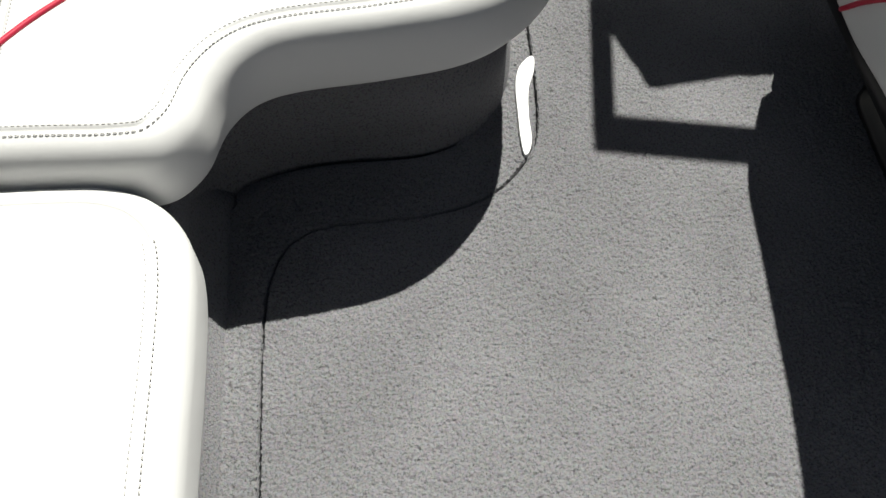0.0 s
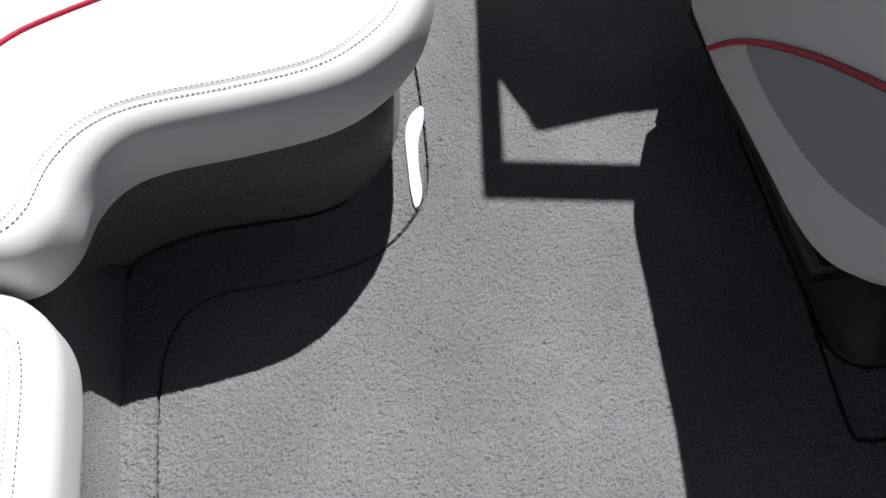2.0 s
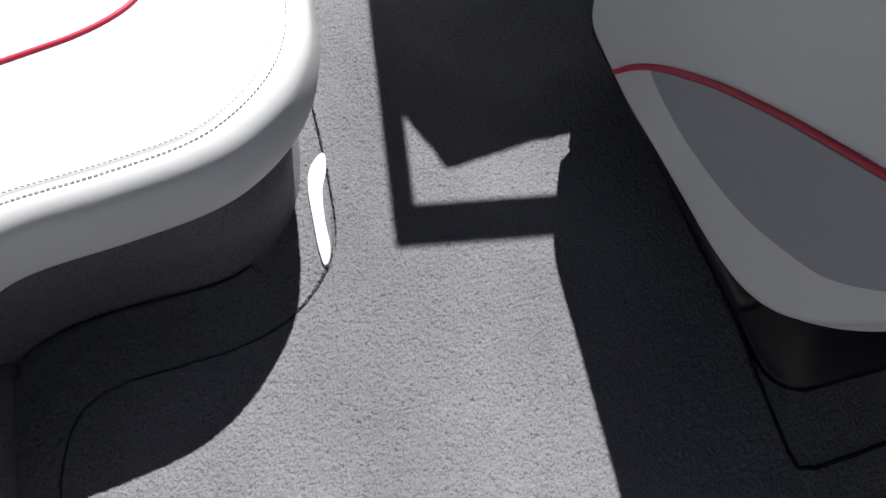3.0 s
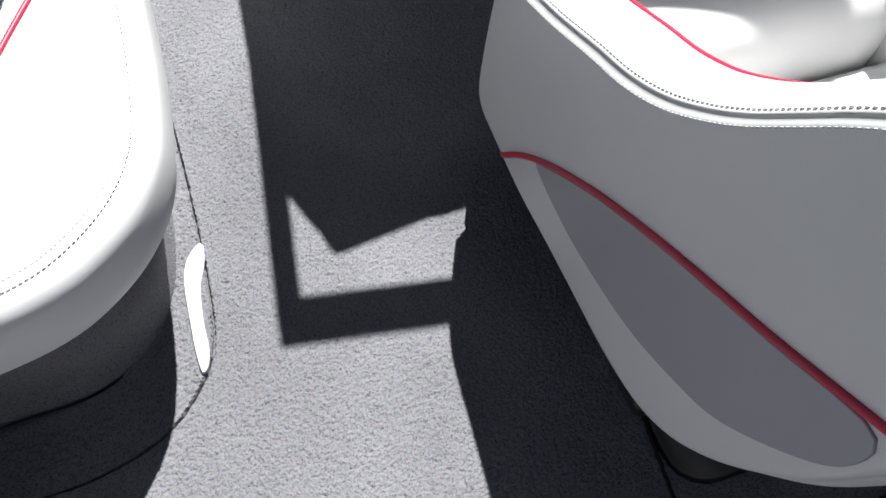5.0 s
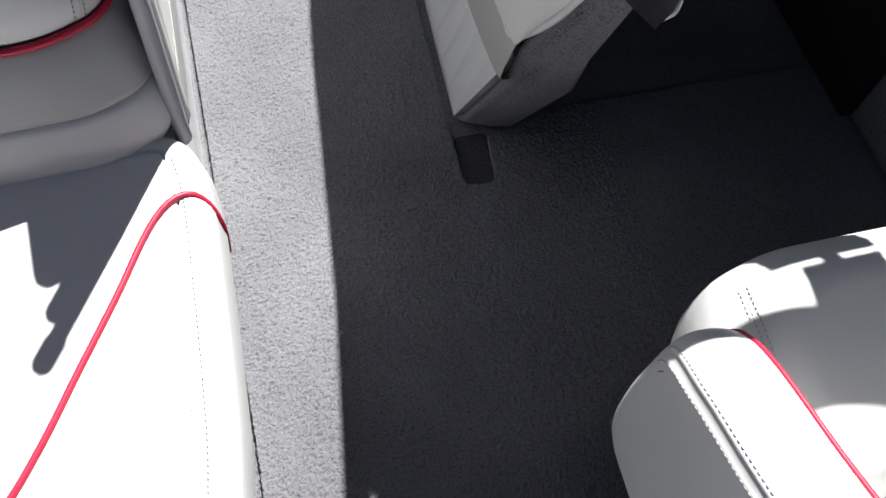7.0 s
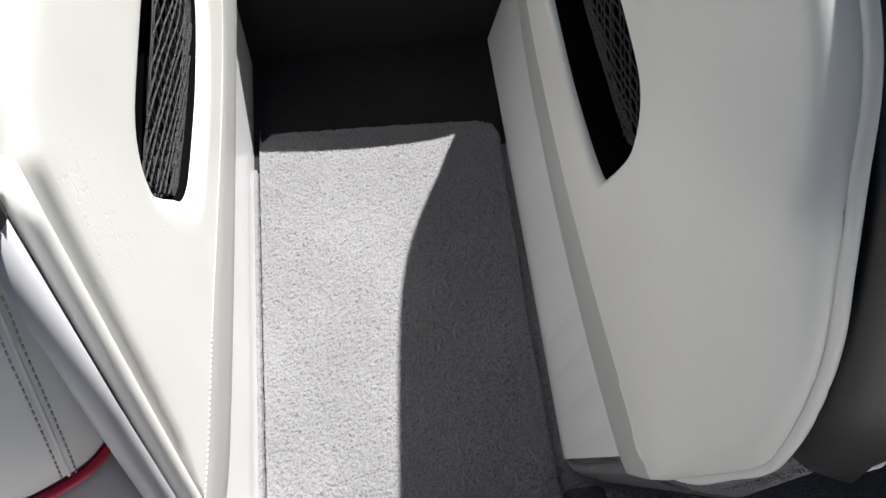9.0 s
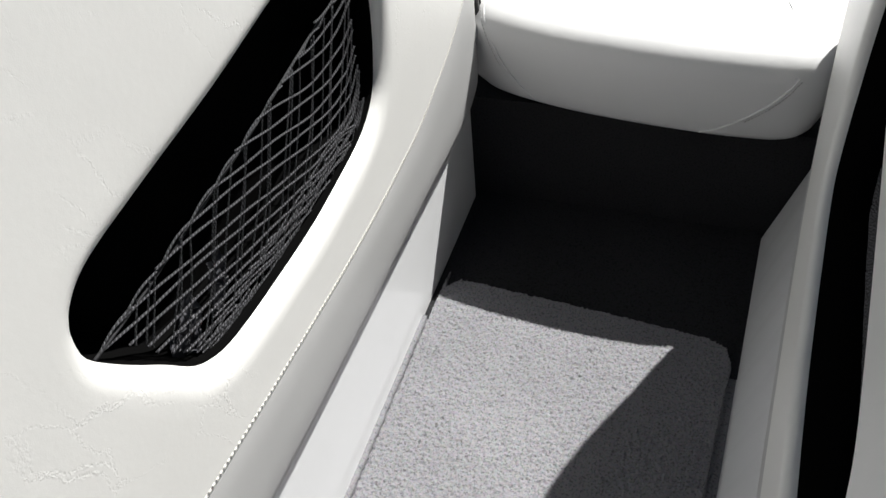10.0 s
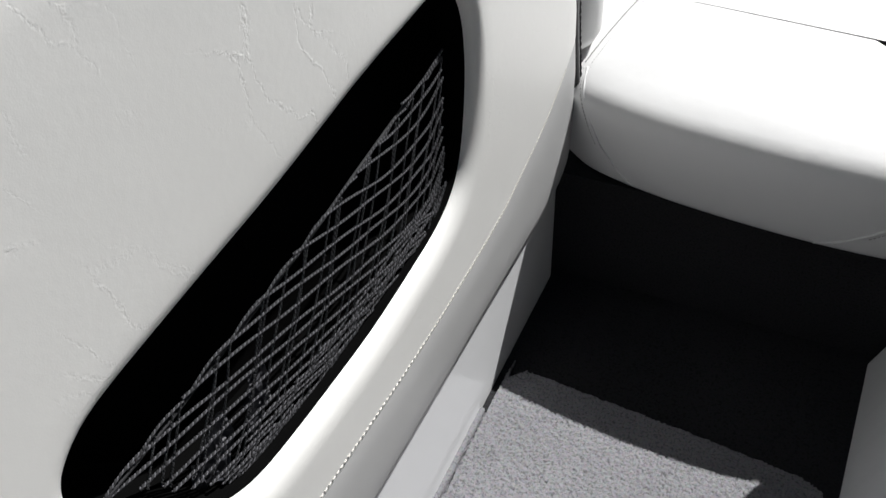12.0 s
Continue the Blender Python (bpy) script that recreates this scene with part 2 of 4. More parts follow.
# ---- the hull: floor, sides, ground ----
bm = box(bmesh.new(), -1.3, 1.3, -2.5, 1.34, -0.03, -0.014)
floor = solo("floor", bm, CARPET, "grey carpet-lined cockpit floor under the mat", "floor", "structure", smooth=False)

bm = bmesh.new()
box(bm, -400, 400, -400, 400, -0.95, -0.9)
solo("ground", bm, GROUND, "pale concrete yard round the boat", "ground", "structure", smooth=False)

MAT = [(-0.849, -2.45), (-0.849, -1.54), (-0.846, -1.305), (-0.834, -1.188), (-0.80, -1.11), (-0.74, -1.075), (-0.648, -1.066), (-0.533, -1.060), (-0.44, -1.04), (-0.375, -1.008), (-0.304, -0.935), (-0.272, -0.861), (-0.258, -0.74), (-0.252, -0.6), (-0.249, -0.45), (-0.248, 0.0), (-0.248, 1.04), (-0.24, 1.085), (-0.215, 1.11), (0.12, 1.089), (0.285, 1.075), (0.322, 1.06), (0.333, 1.02), (0.326, 0.95), (0.296, 0.5), (0.283, 0.2), (0.282, 0.125), (0.2785, 0.02), (0.284, 0.004), (0.30, -0.001), (0.33, -0.003), (0.344, 0.002), (0.35, 0.018), (0.362, 0.12), (0.60, 0.165), (1.22, 0.16), (1.22, -2.45)]
MAT = [(p.x, p.y) for p in spline([(*p, 0) for p in MAT[:18]], 90)] + MAT[18:]
SHAKE = random.Random(11)


def ragged(points, step, amount):
    """An outline cut into short steps, its edge slightly uneven."""
    line = [Vector((*p, 0)) for p in points]
    n = int(sum((b - a).length for a, b in zip(line, line[1:])) / step)
    return [Vector((p.x + SHAKE.uniform(-amount, amount), p.y + SHAKE.uniform(-amount, amount))) for p in resample(line, n)]


ring = ragged(MAT, 0.005, 0.0011)
bm = cushion(ring, [(0.0, -0.0138), (0.0, -0.004), (0.002, -0.0025)], flat)
mat = solo("carpet_mat", bm, CARPET, "grey loop-pile snap-in carpet mat on the cockpit floor", "carpet", "structure")


def pile(outline, x0, x1, y0, y1, step, base, tall, seed):
    """The tufted top of a carpet: a fine uneven sheet inside an outline."""
    gen = np.random.default_rng(seed)
    nx, ny = int((x1 - x0) / step) + 1, int((y1 - y0) / step) + 1
    gx, gy = np.meshgrid(x0 + step * np.arange(nx), y0 + step * np.arange(ny), indexing="ij")
    gx = gx + gen.uniform(-0.3, 0.3, gx.shape) * step
    gy = gy + gen.uniform(-0.3, 0.3, gy.shape) * step

    def soft_noise(times):
        h = gen.standard_normal((nx, ny))
        for _ in range(times):
            h = (h + np.roll(h, 1, 0) + np.roll(h, 1, 1) + np.roll(h, -1, 0) + np.roll(h, -1, 1)) / 5
        return h / h.std()

    h = soft_noise(0) + 0.5 * soft_noise(1) + 0.2 * soft_noise(8)
    pits = np.clip(soft_noise(0) - 0.9, 0.0, 1.5)
    gz = base + tall * (0.45 * np.tanh(h * 0.7) - pits)
    inside = np.zeros(gx.shape, bool)
    k = len(outline)
    for i in range(k):
        (ax, ay), (bx, by) = outline[i], outline[(i + 1) % k]
        if ay == by:
            continue
        cross = (ay > gy) != (by > gy)
        inside ^= cross & (gx < (bx - ax) * (gy - ay) / (by - ay) + ax)
    index = np.arange(nx * ny).reshape(nx, ny)
    keep = inside[:-1, :-1] & inside[1:, :-1] & inside[1:, 1:] & inside[:-1, 1:]
    quads = np.stack([index[:-1, :-1][keep], index[1:, :-1][keep], index[1:, 1:][keep], index[:-1, 1:][keep]], 1)
    used, flat_index = np.unique(quads, return_inverse=True)
    co = np.stack([gx.ravel(), gy.ravel(), gz.ravel()], 1)[used].astype(np.float32)
    data = bpy.data.meshes.new("pile")
    count = len(quads)
    data.vertices.add(len(co))
    data.vertices.foreach_set("co", co.ravel())
    data.loops.add(count * 4)
    data.loops.foreach_set("vertex_index", flat_index.ravel().astype(np.int32))
    data.polygons.add(count)
    data.polygons.foreach_set("loop_start", np.arange(0, count * 4, 4, dtype=np.int32))
    data.polygons.foreach_set("use_smooth", np.ones(count, bool))
    data.update(calc_edges=True)
    data.materials.append(CARPET)
    return data


tufts = new("pile", pile(MAT, -0.86, 0.62, -1.95, 1.13, 0.0027, 0.0006, 0.0034, 3))
tufts.parent = mat
tagged(tufts, "grey looped carpet pile", kind="stuff")

# bonded carpet round the port edge of the mat, a narrow gap away from it
BORDER = [(x - (0.005 if y > -1.0 else 0.004), y + (0.004 if x < -0.38 else 0.0)) for x, y in MAT[:90] if y < 1.0]
inner = ragged(BORDER, 0.005, 0.0013)
line = [Vector((*p, 0)) for p in inner]
bm = bmesh.new()
outer = []
for k in range(len(inner)):
    a, b = inner[max(k - 12, 0)], inner[min(k + 12, len(inner) - 1)]
    t = (b - a).normalized()
    outer.append(inner[k] + Vector((-t.y, t.x)) * 0.14)
loft(bm, [[(p.x, p.y, z) for p in r] for r, z in ((inner, -0.0138), (inner, -0.004), ([p.lerp(q, 0.03) for p, q in zip(inner, outer)], -0.0015), ([p.lerp(q, 0.3) for p, q in zip(inner, outer)], -0.001), (outer, -0.001))], closed=False)
border = solo("carpet_border", bm, CARPET, "rough grey carpet bonded round the mat edge", "carpet", "structure")
strip = [(p.x, p.y) for p in inner[4:]] + [(p.lerp(q, 0.8).x, p.lerp(q, 0.8).y) for p, q in list(zip(inner, outer))[:3:-1]]
tufts = new("pile", pile(strip, -1.0, -0.245, -1.95, 0.0, 0.003, 0.0012, 0.0042, 8))
tufts.parent = border
tagged(tufts, "coarse grey looped carpet pile", kind="stuff")

# floor beneath the bow bench, its shade painted into the carpet colour
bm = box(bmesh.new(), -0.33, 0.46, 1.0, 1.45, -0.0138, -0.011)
solo("floor_bow", bm, DARK_CARPET, "carpet under the bow bench with its shade in the colour", "floor", "structure", smooth=False)

# recess cut in the mat at the foot of the helm console, its shade put into the colour
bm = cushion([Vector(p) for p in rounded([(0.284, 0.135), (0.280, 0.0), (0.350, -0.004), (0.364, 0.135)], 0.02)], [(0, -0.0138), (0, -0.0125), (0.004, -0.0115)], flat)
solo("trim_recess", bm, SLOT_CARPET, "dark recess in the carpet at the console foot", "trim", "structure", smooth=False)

# cut edge of the carpet round the seat pedestal
cut = ragged([(0.462, -1.05), (0.452, -1.2), (0.445, -1.28), (0.434, -1.4), (0.426, -1.52), (0.43, -1.55), (0.46, -1.56), (0.63, -1.553), (0.9, -1.548)], 0.006, 0.0012)
bm = tube(bmesh.new(), [(p.x, p.y, 0.0015) for p in cut], 0.0042, 6)
solo("trim_edge", bm, DARK_CARPET, "dark bound carpet edge round the seat pedestal", "trim", "structure")

# bare gelcoat lip showing between the mat and the lounge plinth
LIP = [(-0.310, -0.927), (-0.313, -0.88), (-0.311, -0.833), (-0.305, -0.739), (-0.292, -0.69), (-0.270, -0.662), (-0.252, -0.656), (-0.258, -0.70), (-0.276, -0.749), (-0.286, -0.82), (-0.288, -0.88), (-0.297, -0.915)]
bm = cushion([Vector(p[:2]) for p in spline([(*p, 0) for p in LIP], 60, True)], [(0, -0.0138), (0, 0.006), (0.002, 0.0075)], flat)
solo("trim_lip", bm, GEL, "bare white gelcoat sliver beside the carpet edge", "trim", "structure")

for name, ring, label in (
    ("wall_port", [(-1.3, -2.5), (-1.24, -2.5), (-1.24, 1.2), (-0.95, 2.2), (-1.0, 2.25), (-1.3, 1.2)], "grey carpet-lined hull side along the port lounge"),
    ("wall_starboard", [(1.3, -2.5), (1.24, -2.5), (1.24, 1.2), (0.95, 2.2), (1.0, 2.25), (1.3, 1.2)], "grey carpet-lined hull side behind the helm seat"),
    ("wall_aft", [(-1.24, -2.5), (1.24, -2.5), (1.24, -2.56), (-1.24, -2.56)], "grey carpet-lined stern wall closing the cockpit"),
    ("wall_bow", [(-0.95, 2.2), (0.95, 2.2), (0.95, 2.26), (-0.95, 2.26)], "grey carpet-lined bow wall closing the bow"),
):
    bm = bmesh.new()
    loft(bm, [[(x, y, -0.5) for x, y in ring], [(x, y, 0.98) for x, y in ring]])
    solo(name, bm, CARPET, label, "wall", "structure", smooth=False)


# ---- port lounge ----
def plan_ring(front, corners, n=150):
    """A closed plan outline: a smooth front line, then plain corners."""
    line = spline([(*p, 0) for p in front], n)
    return [Vector(p[:2]) for p in line] + [Vector(p) for p in corners]


FRONT = [(-1.235, -1.205), (-1.10, -1.207), (-1.0, -1.21), (-0.935, -1.2), (-0.888, -1.15), (-0.858, -1.07), (-0.813, -1.018), (-0.745, -0.993), (-0.602, -0.976), (-0.472, -0.952), (-0.386, -0.91), (-0.307, -0.836), (-0.256, -0.74), (-0.235, -0.62), (-0.226, -0.50), (-0.219, -0.3), (-0.219, -0.17), (-0.236, -0.09), (-0.275, -0.055), (-0.34, -0.05)]
lounge = thing("lounge_bench", "white vinyl lounge bench with red piping on a grey carpeted plinth", "bench")
ring = plan_ring(FRONT, [(-0.7, -0.05), (-1.235, -0.05)])
part("seat", cushion(ring, puff(0.302, 0.455, 0.026, 0.048, bulge=0.007, wide=0.043), flat), VINYL, lounge)
bm = bmesh.new()
line = [Vector((*p, 0.4562)) for p in inset(ring, 0.0496)][2:140]
for s in (-0.0085, 0.0085):
    stitches(bm, line, (0, 0, 1), length=0.0055, gap=0.003, r=0.0011, side=s)
part("stitching", bm, GREY_THREAD, lounge, "double row of grey stitching")
BASE = [(-1.235, -1.17), (-1.0, -1.17), (-0.965, -1.165), (-0.952, -1.14), (-0.945, -1.08), (-0.93, -1.01), (-0.90, -0.965), (-0.848, -0.938), (-0.77, -0.917), (-0.66, -0.908), (-0.52, -0.903), (-0.437, -0.876), (-0.372, -0.828), (-0.325, -0.75), (-0.30, -0.65), (-0.285, -0.5), (-0.275, -0.3), (-0.272, -0.06)]
ring = plan_ring(BASE, [(-1.235, -0.06)], 120)
part("base", cushion(ring, [(0, -0.014), (0.004, 0.0), (0.014, 0.03), (0.018, 0.06), (0.018, 0.295)], flat), CARPET, lounge, "grey carpeted plinth")
PIPE = [(-1.225, -1.05), (-1.18, -0.988), (-1.137, -0.938), (-1.08, -0.883), (-1.032, -0.832), (-0.981, -0.785), (-0.945, -0.76), (-0.865, -0.722), (-0.794, -0.695), (-0.702, -0.673), (-0.63, -0.655), (-0.57, -0.63), (-0.523, -0.595), (-0.475, -0.525), (-0.425, -0.437), (-0.366, -0.335)]
PIPE = [(*p, 0.458) for p in PIPE] + [(-0.324, -0.256, 0.459), (-0.297, -0.216, 0.4595), (-0.272, -0.194, 0.459), (-0.248, -0.187, 0.453), (-0.229, -0.194, 0.436), (-0.217, -0.207, 0.407), (-0.213, -0.216, 0.37), (-0.217, -0.218, 0.31)]
part("piping", tube(bmesh.new(), spline(PIPE, 110), 0.0052), RED, lounge, "red piping")


def back_ring(z):
    """Plan outline of the leaning backrest at height z."""
    y = -0.115 + 0.4 * (z - 0.455)
    end = -0.248 - 0.04 * min(1.0, max(0.0, (z - 0.5) / 0.15))
    pts = [(-1.235, y + 0.14), (-1.235, y), (-0.60, y - 0.006), (end - 0.10, y + 0.004, 0.1), (end - 0.012, y + 0.05, 0.075), (end, y + 0.14, 0.02)]
    return [Vector(p) for p in rounded(pts, 0.005, 8)]


def back_body(rows):
    bm = bmesh.new()
    loft(bm, [[Vector((p.x, p.y, z)) for p in inset(back_ring(z), d)] for d, z in rows])
    return bm


lower = part("backrest", back_body([(0.02, 0.435), (0.004, 0.446), (-0.004, 0.465), (-0.006, 0.495), (-0.005, 0.524), (-0.002, 0.530), (0.004, 0.5325)]), VINYL, lounge, "white vinyl backrest foot")
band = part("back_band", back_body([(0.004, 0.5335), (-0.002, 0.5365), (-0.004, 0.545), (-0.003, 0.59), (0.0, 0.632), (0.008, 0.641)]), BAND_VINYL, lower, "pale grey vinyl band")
band.location = (0, 0, 0)
up_rows = [(0.008, 0.648), (0.0, 0.656), (-0.009, 0.69), (-0.007, 0.74), (0.004, 0.80), (0.022, 0.86), (0.045, 0.91), (0.065, 0.945), (0.069, 0.96)]
upper = part("upper_cushion", back_body(up_rows), VINYL, lower)
upper.location = (0, 0, 0)
line = [Vector((*p, 0.645)) for p in inset(back_ring(0.645), 0.001)][6:-2]
ob = part("piping", tube(bmesh.new(), line, 0.006), RED, lower, "red piping")
ob.location = (0, 0, 0)
bm = bmesh.new()
corner = min(range(len(back_ring(0.7))), key=lambda k: abs(back_ring(0.7)[k].x + 0.342) + (1.0 if back_ring(0.7)[k].y > 0.03 else 0.0))
line = spline([(*inset(back_ring(z), d - 0.0008)[corner], z) for d, z in up_rows[1:7]], 60)
for s in (-0.0075, 0.0075):
    stitches(bm, line, (0.4, -0.85, 0.35), length=0.0055, gap=0.003, r=0.0011, side=s)
ob = part("stitching", bm, GREY_THREAD, lower, "double row of grey stitching")
ob.location = (0, 0, 0)
ob = part("seam", tube(bmesh.new(), line, 0.0022, 6), VINYL, lower)
ob.location = (0, 0, 0)

aft = thing("lounge_cushion", "white vinyl seat cushion with a stitched edge on a carpeted plinth", "cushion")
AFT = [(-1.235, -1.20), (-1.10, -1.20), (-1.02, -1.206), (-0.955, -1.232), (-0.908, -1.285), (-0.888, -1.36), (-0.885, -1.50), (-0.888, -1.7), (-0.89, -2.3)]
ring = plan_ring(AFT, [(-0.90, -2.36), (-0.95, -2.38), (-1.235, -2.38)], 110)
part("seat", cushion(ring, puff(0.25, 0.405, 0.04, 0.052, wide=0.045), flat), VINYL, aft)
bm = bmesh.new()
line = [Vector((*p, 0.4062)) for p in inset(ring, 0.0516)][30:108]
for s in (-0.0085, 0.0085):
    stitches(bm, line, (0, 0, 1), length=0.0055, gap=0.003, r=0.0011, side=s)
part("stitching", bm, GREY_THREAD, aft, "double row of grey stitching")
bm = bmesh.new()
loft(bm, [[(x, y, z) for x, z in ((-0.906, -0.014), (-0.912, -0.004), (-0.926, 0.015), (-0.945, 0.05), (-0.957, 0.09), (-0.962, 0.13), (-0.962, 0.26), (-1.235, 0.26), (-1.235, -0.014))] for y in (-2.4, -1.8, -1.2, -1.1, -1.03, -0.96)])
part("base", bm, CARPET, aft, "grey carpeted plinth")


# ---- consoles ----
def ray_ring(ring, centre, squash, n):
    """n points of a closed outline, at even angles round centre with the long way squashed."""
    out, k = [], len(ring)
    for m in range(n):
        a = 2 * math.pi * m / n
        d = Vector((math.cos(a) / squash, math.sin(a)))
        best = None
        for i in range(k):
            p, e = ring[i] - centre, ring[(i + 1) % k] - ring[i]
            den = d.x * e.y - d.y * e.x
            if abs(den) < 1e-12:
                continue
            t, u = (p.x * e.y - p.y * e.x) / den, (p.x * d.y - p.y * d.x) / den
            if t > 0 and -1e-6 <= u <= 1 + 1e-6 and (best is None or t > best):
                best = t
        out.append(centre + d * best)
    return out


def console_panel(put, outline, hole, soft, lip, depth=0.028, n=220):
    """Padded panel with a pocket opening. put(y, z, depth) sets it in space; soft and lip give the edges' radii."""
    bm = bmesh.new()
    centre = Vector((0.62, 0.71))
    out, inn = ray_ring(outline, centre, 0.42, n), ray_ring(hole, centre, 0.42, n)
    rows = []
    for i in range(7):
        a = math.pi / 2 * (1 - i / 6)
        far = [inset(out, soft(p) * (1 - math.sin(a)))[k] for k, p in enumerate(out)] if i else out
        rows.append([put(q.x, q.y, soft(p) * (1 - math.cos(a))) for p, q in zip(out, far)])
    brink = [out[k] + (Vector(inset(out, soft(p))[k]) - out[k]) for k, p in enumerate(out)]
    edge = [inset(inn, -lip(p))[k] for k, p in enumerate(inn)]
    for f in (0.1, 0.25, 0.4, 0.55, 0.7, 0.83, 0.93):
        rows.append([put(*p.lerp(q, f), 0.0) for p, q in zip(brink, edge)])
    for i in range(7):
        a = math.pi / 2 * i / 6
        far = [inset(inn, -lip(p) * (1 - math.sin(a)))[k] for k, p in enumerate(inn)]
        rows.append([put(q.x, q.y, depth * (1 - math.cos(a))) for q in far])
    loft(bm, rows, caps=False)
    return bm


def lower_band(put, top, bottom, lean=0.0, n=60):
    """The tucked lower edge of a panel, from the stitched seam down and back."""
    bm = bmesh.new()
    a, b = spline([(*p, 0) for p in top], n), spline([(*p, 0) for p in bottom], n)
    rows = []
    for f, d in ((0.0, 0.0012), (0.02, 0.0004), (0.3, 0.0015), (0.6, 0.003), (0.85, 0.006), (0.95, 0.010), (1.0, 0.018), (0.985, 0.04)):
        rows.append([put(p.lerp(q, f).x, p.lerp(q, f).y, d + lean * f) for p, q in zip(a, b)])
    loft(bm, rows, closed=False)
    return bm


def pocket_liner(put, hole, d0=0.028):
    bm = bmesh.new()
    ring = [Vector(p) for p in hole]
    loft(bm, [[put(p.x, p.y, d0 - 0.0005) for p in inset(ring, -0.002)], [put(p.x, p.y, d0) for p in ring], [put(p.x, p.y, 0.06) for p in inset(ring, 0.004)], [put(p.x, p.y, 0.095) for p in inset(ring, 0.012)]], caps=False)
    row = [put(p.x, p.y, 0.095) for p in inset(ring, 0.012)]
    bm.faces.new([bm.verts.new(p) for p in row])
    bmesh.ops.remove_doubles(bm, verts=bm.verts, dist=1e-5)
    return bm


def net(put, dy, dz, rng, deep=0.0):
    """Stretch net across the lower half of a pocket, each cord twisted of a black and a pale ply; gives the two plies."""
    plies = (bmesh.new(), bmesh.new())

    def spot(s, v):
        s = min(max(s, 0.0), 1.0)
        y = 0.303 + 0.615 * s + 0.02 * (1 - v) * (0.5 - s)
        top = 0.721 + 0.046 * s
        foot = 0.545 + max(0.0, s - 0.92) * 0.5
        return y, foot + (top - foot) * v ** 1.2

    def cord(pairs, r, pitch=0.0056):
        pts = []
        for a, b in pairs:
            y, z = spot(a, b)
            if z > 0.742 - 1.2 * (y - 0.297) and z > 0.548:
                pts.append(put(y + dy, z + dz, deep + 0.024 + 0.006 * (1 - b) + 0.003 * math.sin(5 * a + 2 * b)))
        if len(pts) < 3:
            return
        total = sum((b - a).length for a, b in zip(pts, pts[1:]))
        n = max(8, int(total / pitch * 6))
        line = resample(pts, n)
        turn = rng.uniform(0, 6.28)
        for half, bm in enumerate(plies):
            twist = []
            for k, p in enumerate(line):
                t = (line[min(k + 1, n - 1)] - line[max(k - 1, 0)]).normalized()
                side = t.cross(Vector((1, 0.1, 0.05))).normalized()
                a = turn + k / 6 * 2 * math.pi + half * math.pi
                twist.append(p + (side * math.cos(a) + side.cross(t) * math.sin(a)) * r)
            tube(bm, twist, r * (0.75 if half else 1.15), 4)

    # steep strands, from the foot up and forward to the hem
    for k in range(31):
        s0 = -0.2 + 1.16 * k / 30 + rng.uniform(-0.008, 0.008)
        lean = 0.2 + 0.03 * math.sin(2.3 * k)
        row = [(s0 + lean * v + 0.004 * math.sin(9 * v + k), v) for v in (j / 16 for j in range(17))]
        cord([p for p in row if 0.0 <= p[0] <= 0.99], 0.0007)
    # long strands that leave the hem and sink forward, flattening towards the end
    for k in range(22):
        s0 = -1.0 + 1.93 * k / 21 + rng.uniform(-0.012, 0.012)
        row = []
        for j in range(33):
            t = s0 - 0.02 + (1.02 - s0) * j / 32
            v = min(1.02, 1.0 - 0.95 * (t - s0)) + 2.3 * max(0.0, t - 0.7) ** 2 + 0.007 * math.sin(23 * t + 3 * k)
            row.append((t, v))
        cord([p for p in row if 0.0 <= p[0] <= 0.99 and 0.0 <= p[1] <= 1.05], 0.00092)
        # the doubled turn round the hem
        cord([(s0 + 0.09 * j / 6, 1.0 + 0.022 * math.sin(math.pi * j / 6)) for j in range(7) if 0.02 <= s0 + 0.09 * j / 6 <= 0.97], 0.0008)
    # slack gathered along the foot
    for k in range(46):
        s0, v0 = rng.uniform(0.1, 0.8), rng.uniform(0.02, 0.34)
        cord([(s0 + 0.2 * j / 12, v0 + 0.06 * math.sin(3 * j / 12 + k) - 0.1 * j / 12) for j in range(13) if v0 + 0.06 * math.sin(3 * j / 12 + k) - 0.1 * j / 12 > 0], 0.0008, 0.008)
    return plies


def net_hem(put, dy, dz, deep=0.0):
    pts = [(0.302, 0.722), (0.38, 0.722), (0.473, 0.727), (0.535, 0.731), (0.608, 0.736), (0.703, 0.748), (0.773, 0.756), (0.852, 0.764), (0.91, 0.767)]
    return tube(bmesh.new(), [put(y + dy, z + dz, deep + 0.027) for y, z, _ in spline([(*p, 0) for p in pts], 40)], 0.0019, 6)


HOLE = [(0.293, 0.775), (0.298, 0.798), (0.315, 0.814), (0.345, 0.824), (0.43, 0.832), (0.56, 0.842), (0.70, 0.859), (0.80, 0.866), (0.865, 0.868), (0.915, 0.85), (0.945, 0.806), (0.954, 0.738), (0.944, 0.66), (0.925, 0.605), (0.898, 0.575), (0.85, 0.556), (0.773, 0.548), (0.68, 0.544), (0.58, 0.55), (0.5, 0.558), (0.455, 0.567), (0.425, 0.581), (0.40, 0.601), (0.368, 0.645), (0.334, 0.688), (0.303, 0.733), (0.294, 0.755)]


def smooth_ring(points, n=110):
    return [Vector(p[:2]) for p in spline([(*p, 0) for p in points], n, True)]


def port_put(y, z, depth):
    return Vector((-0.235 - depth, y, z))


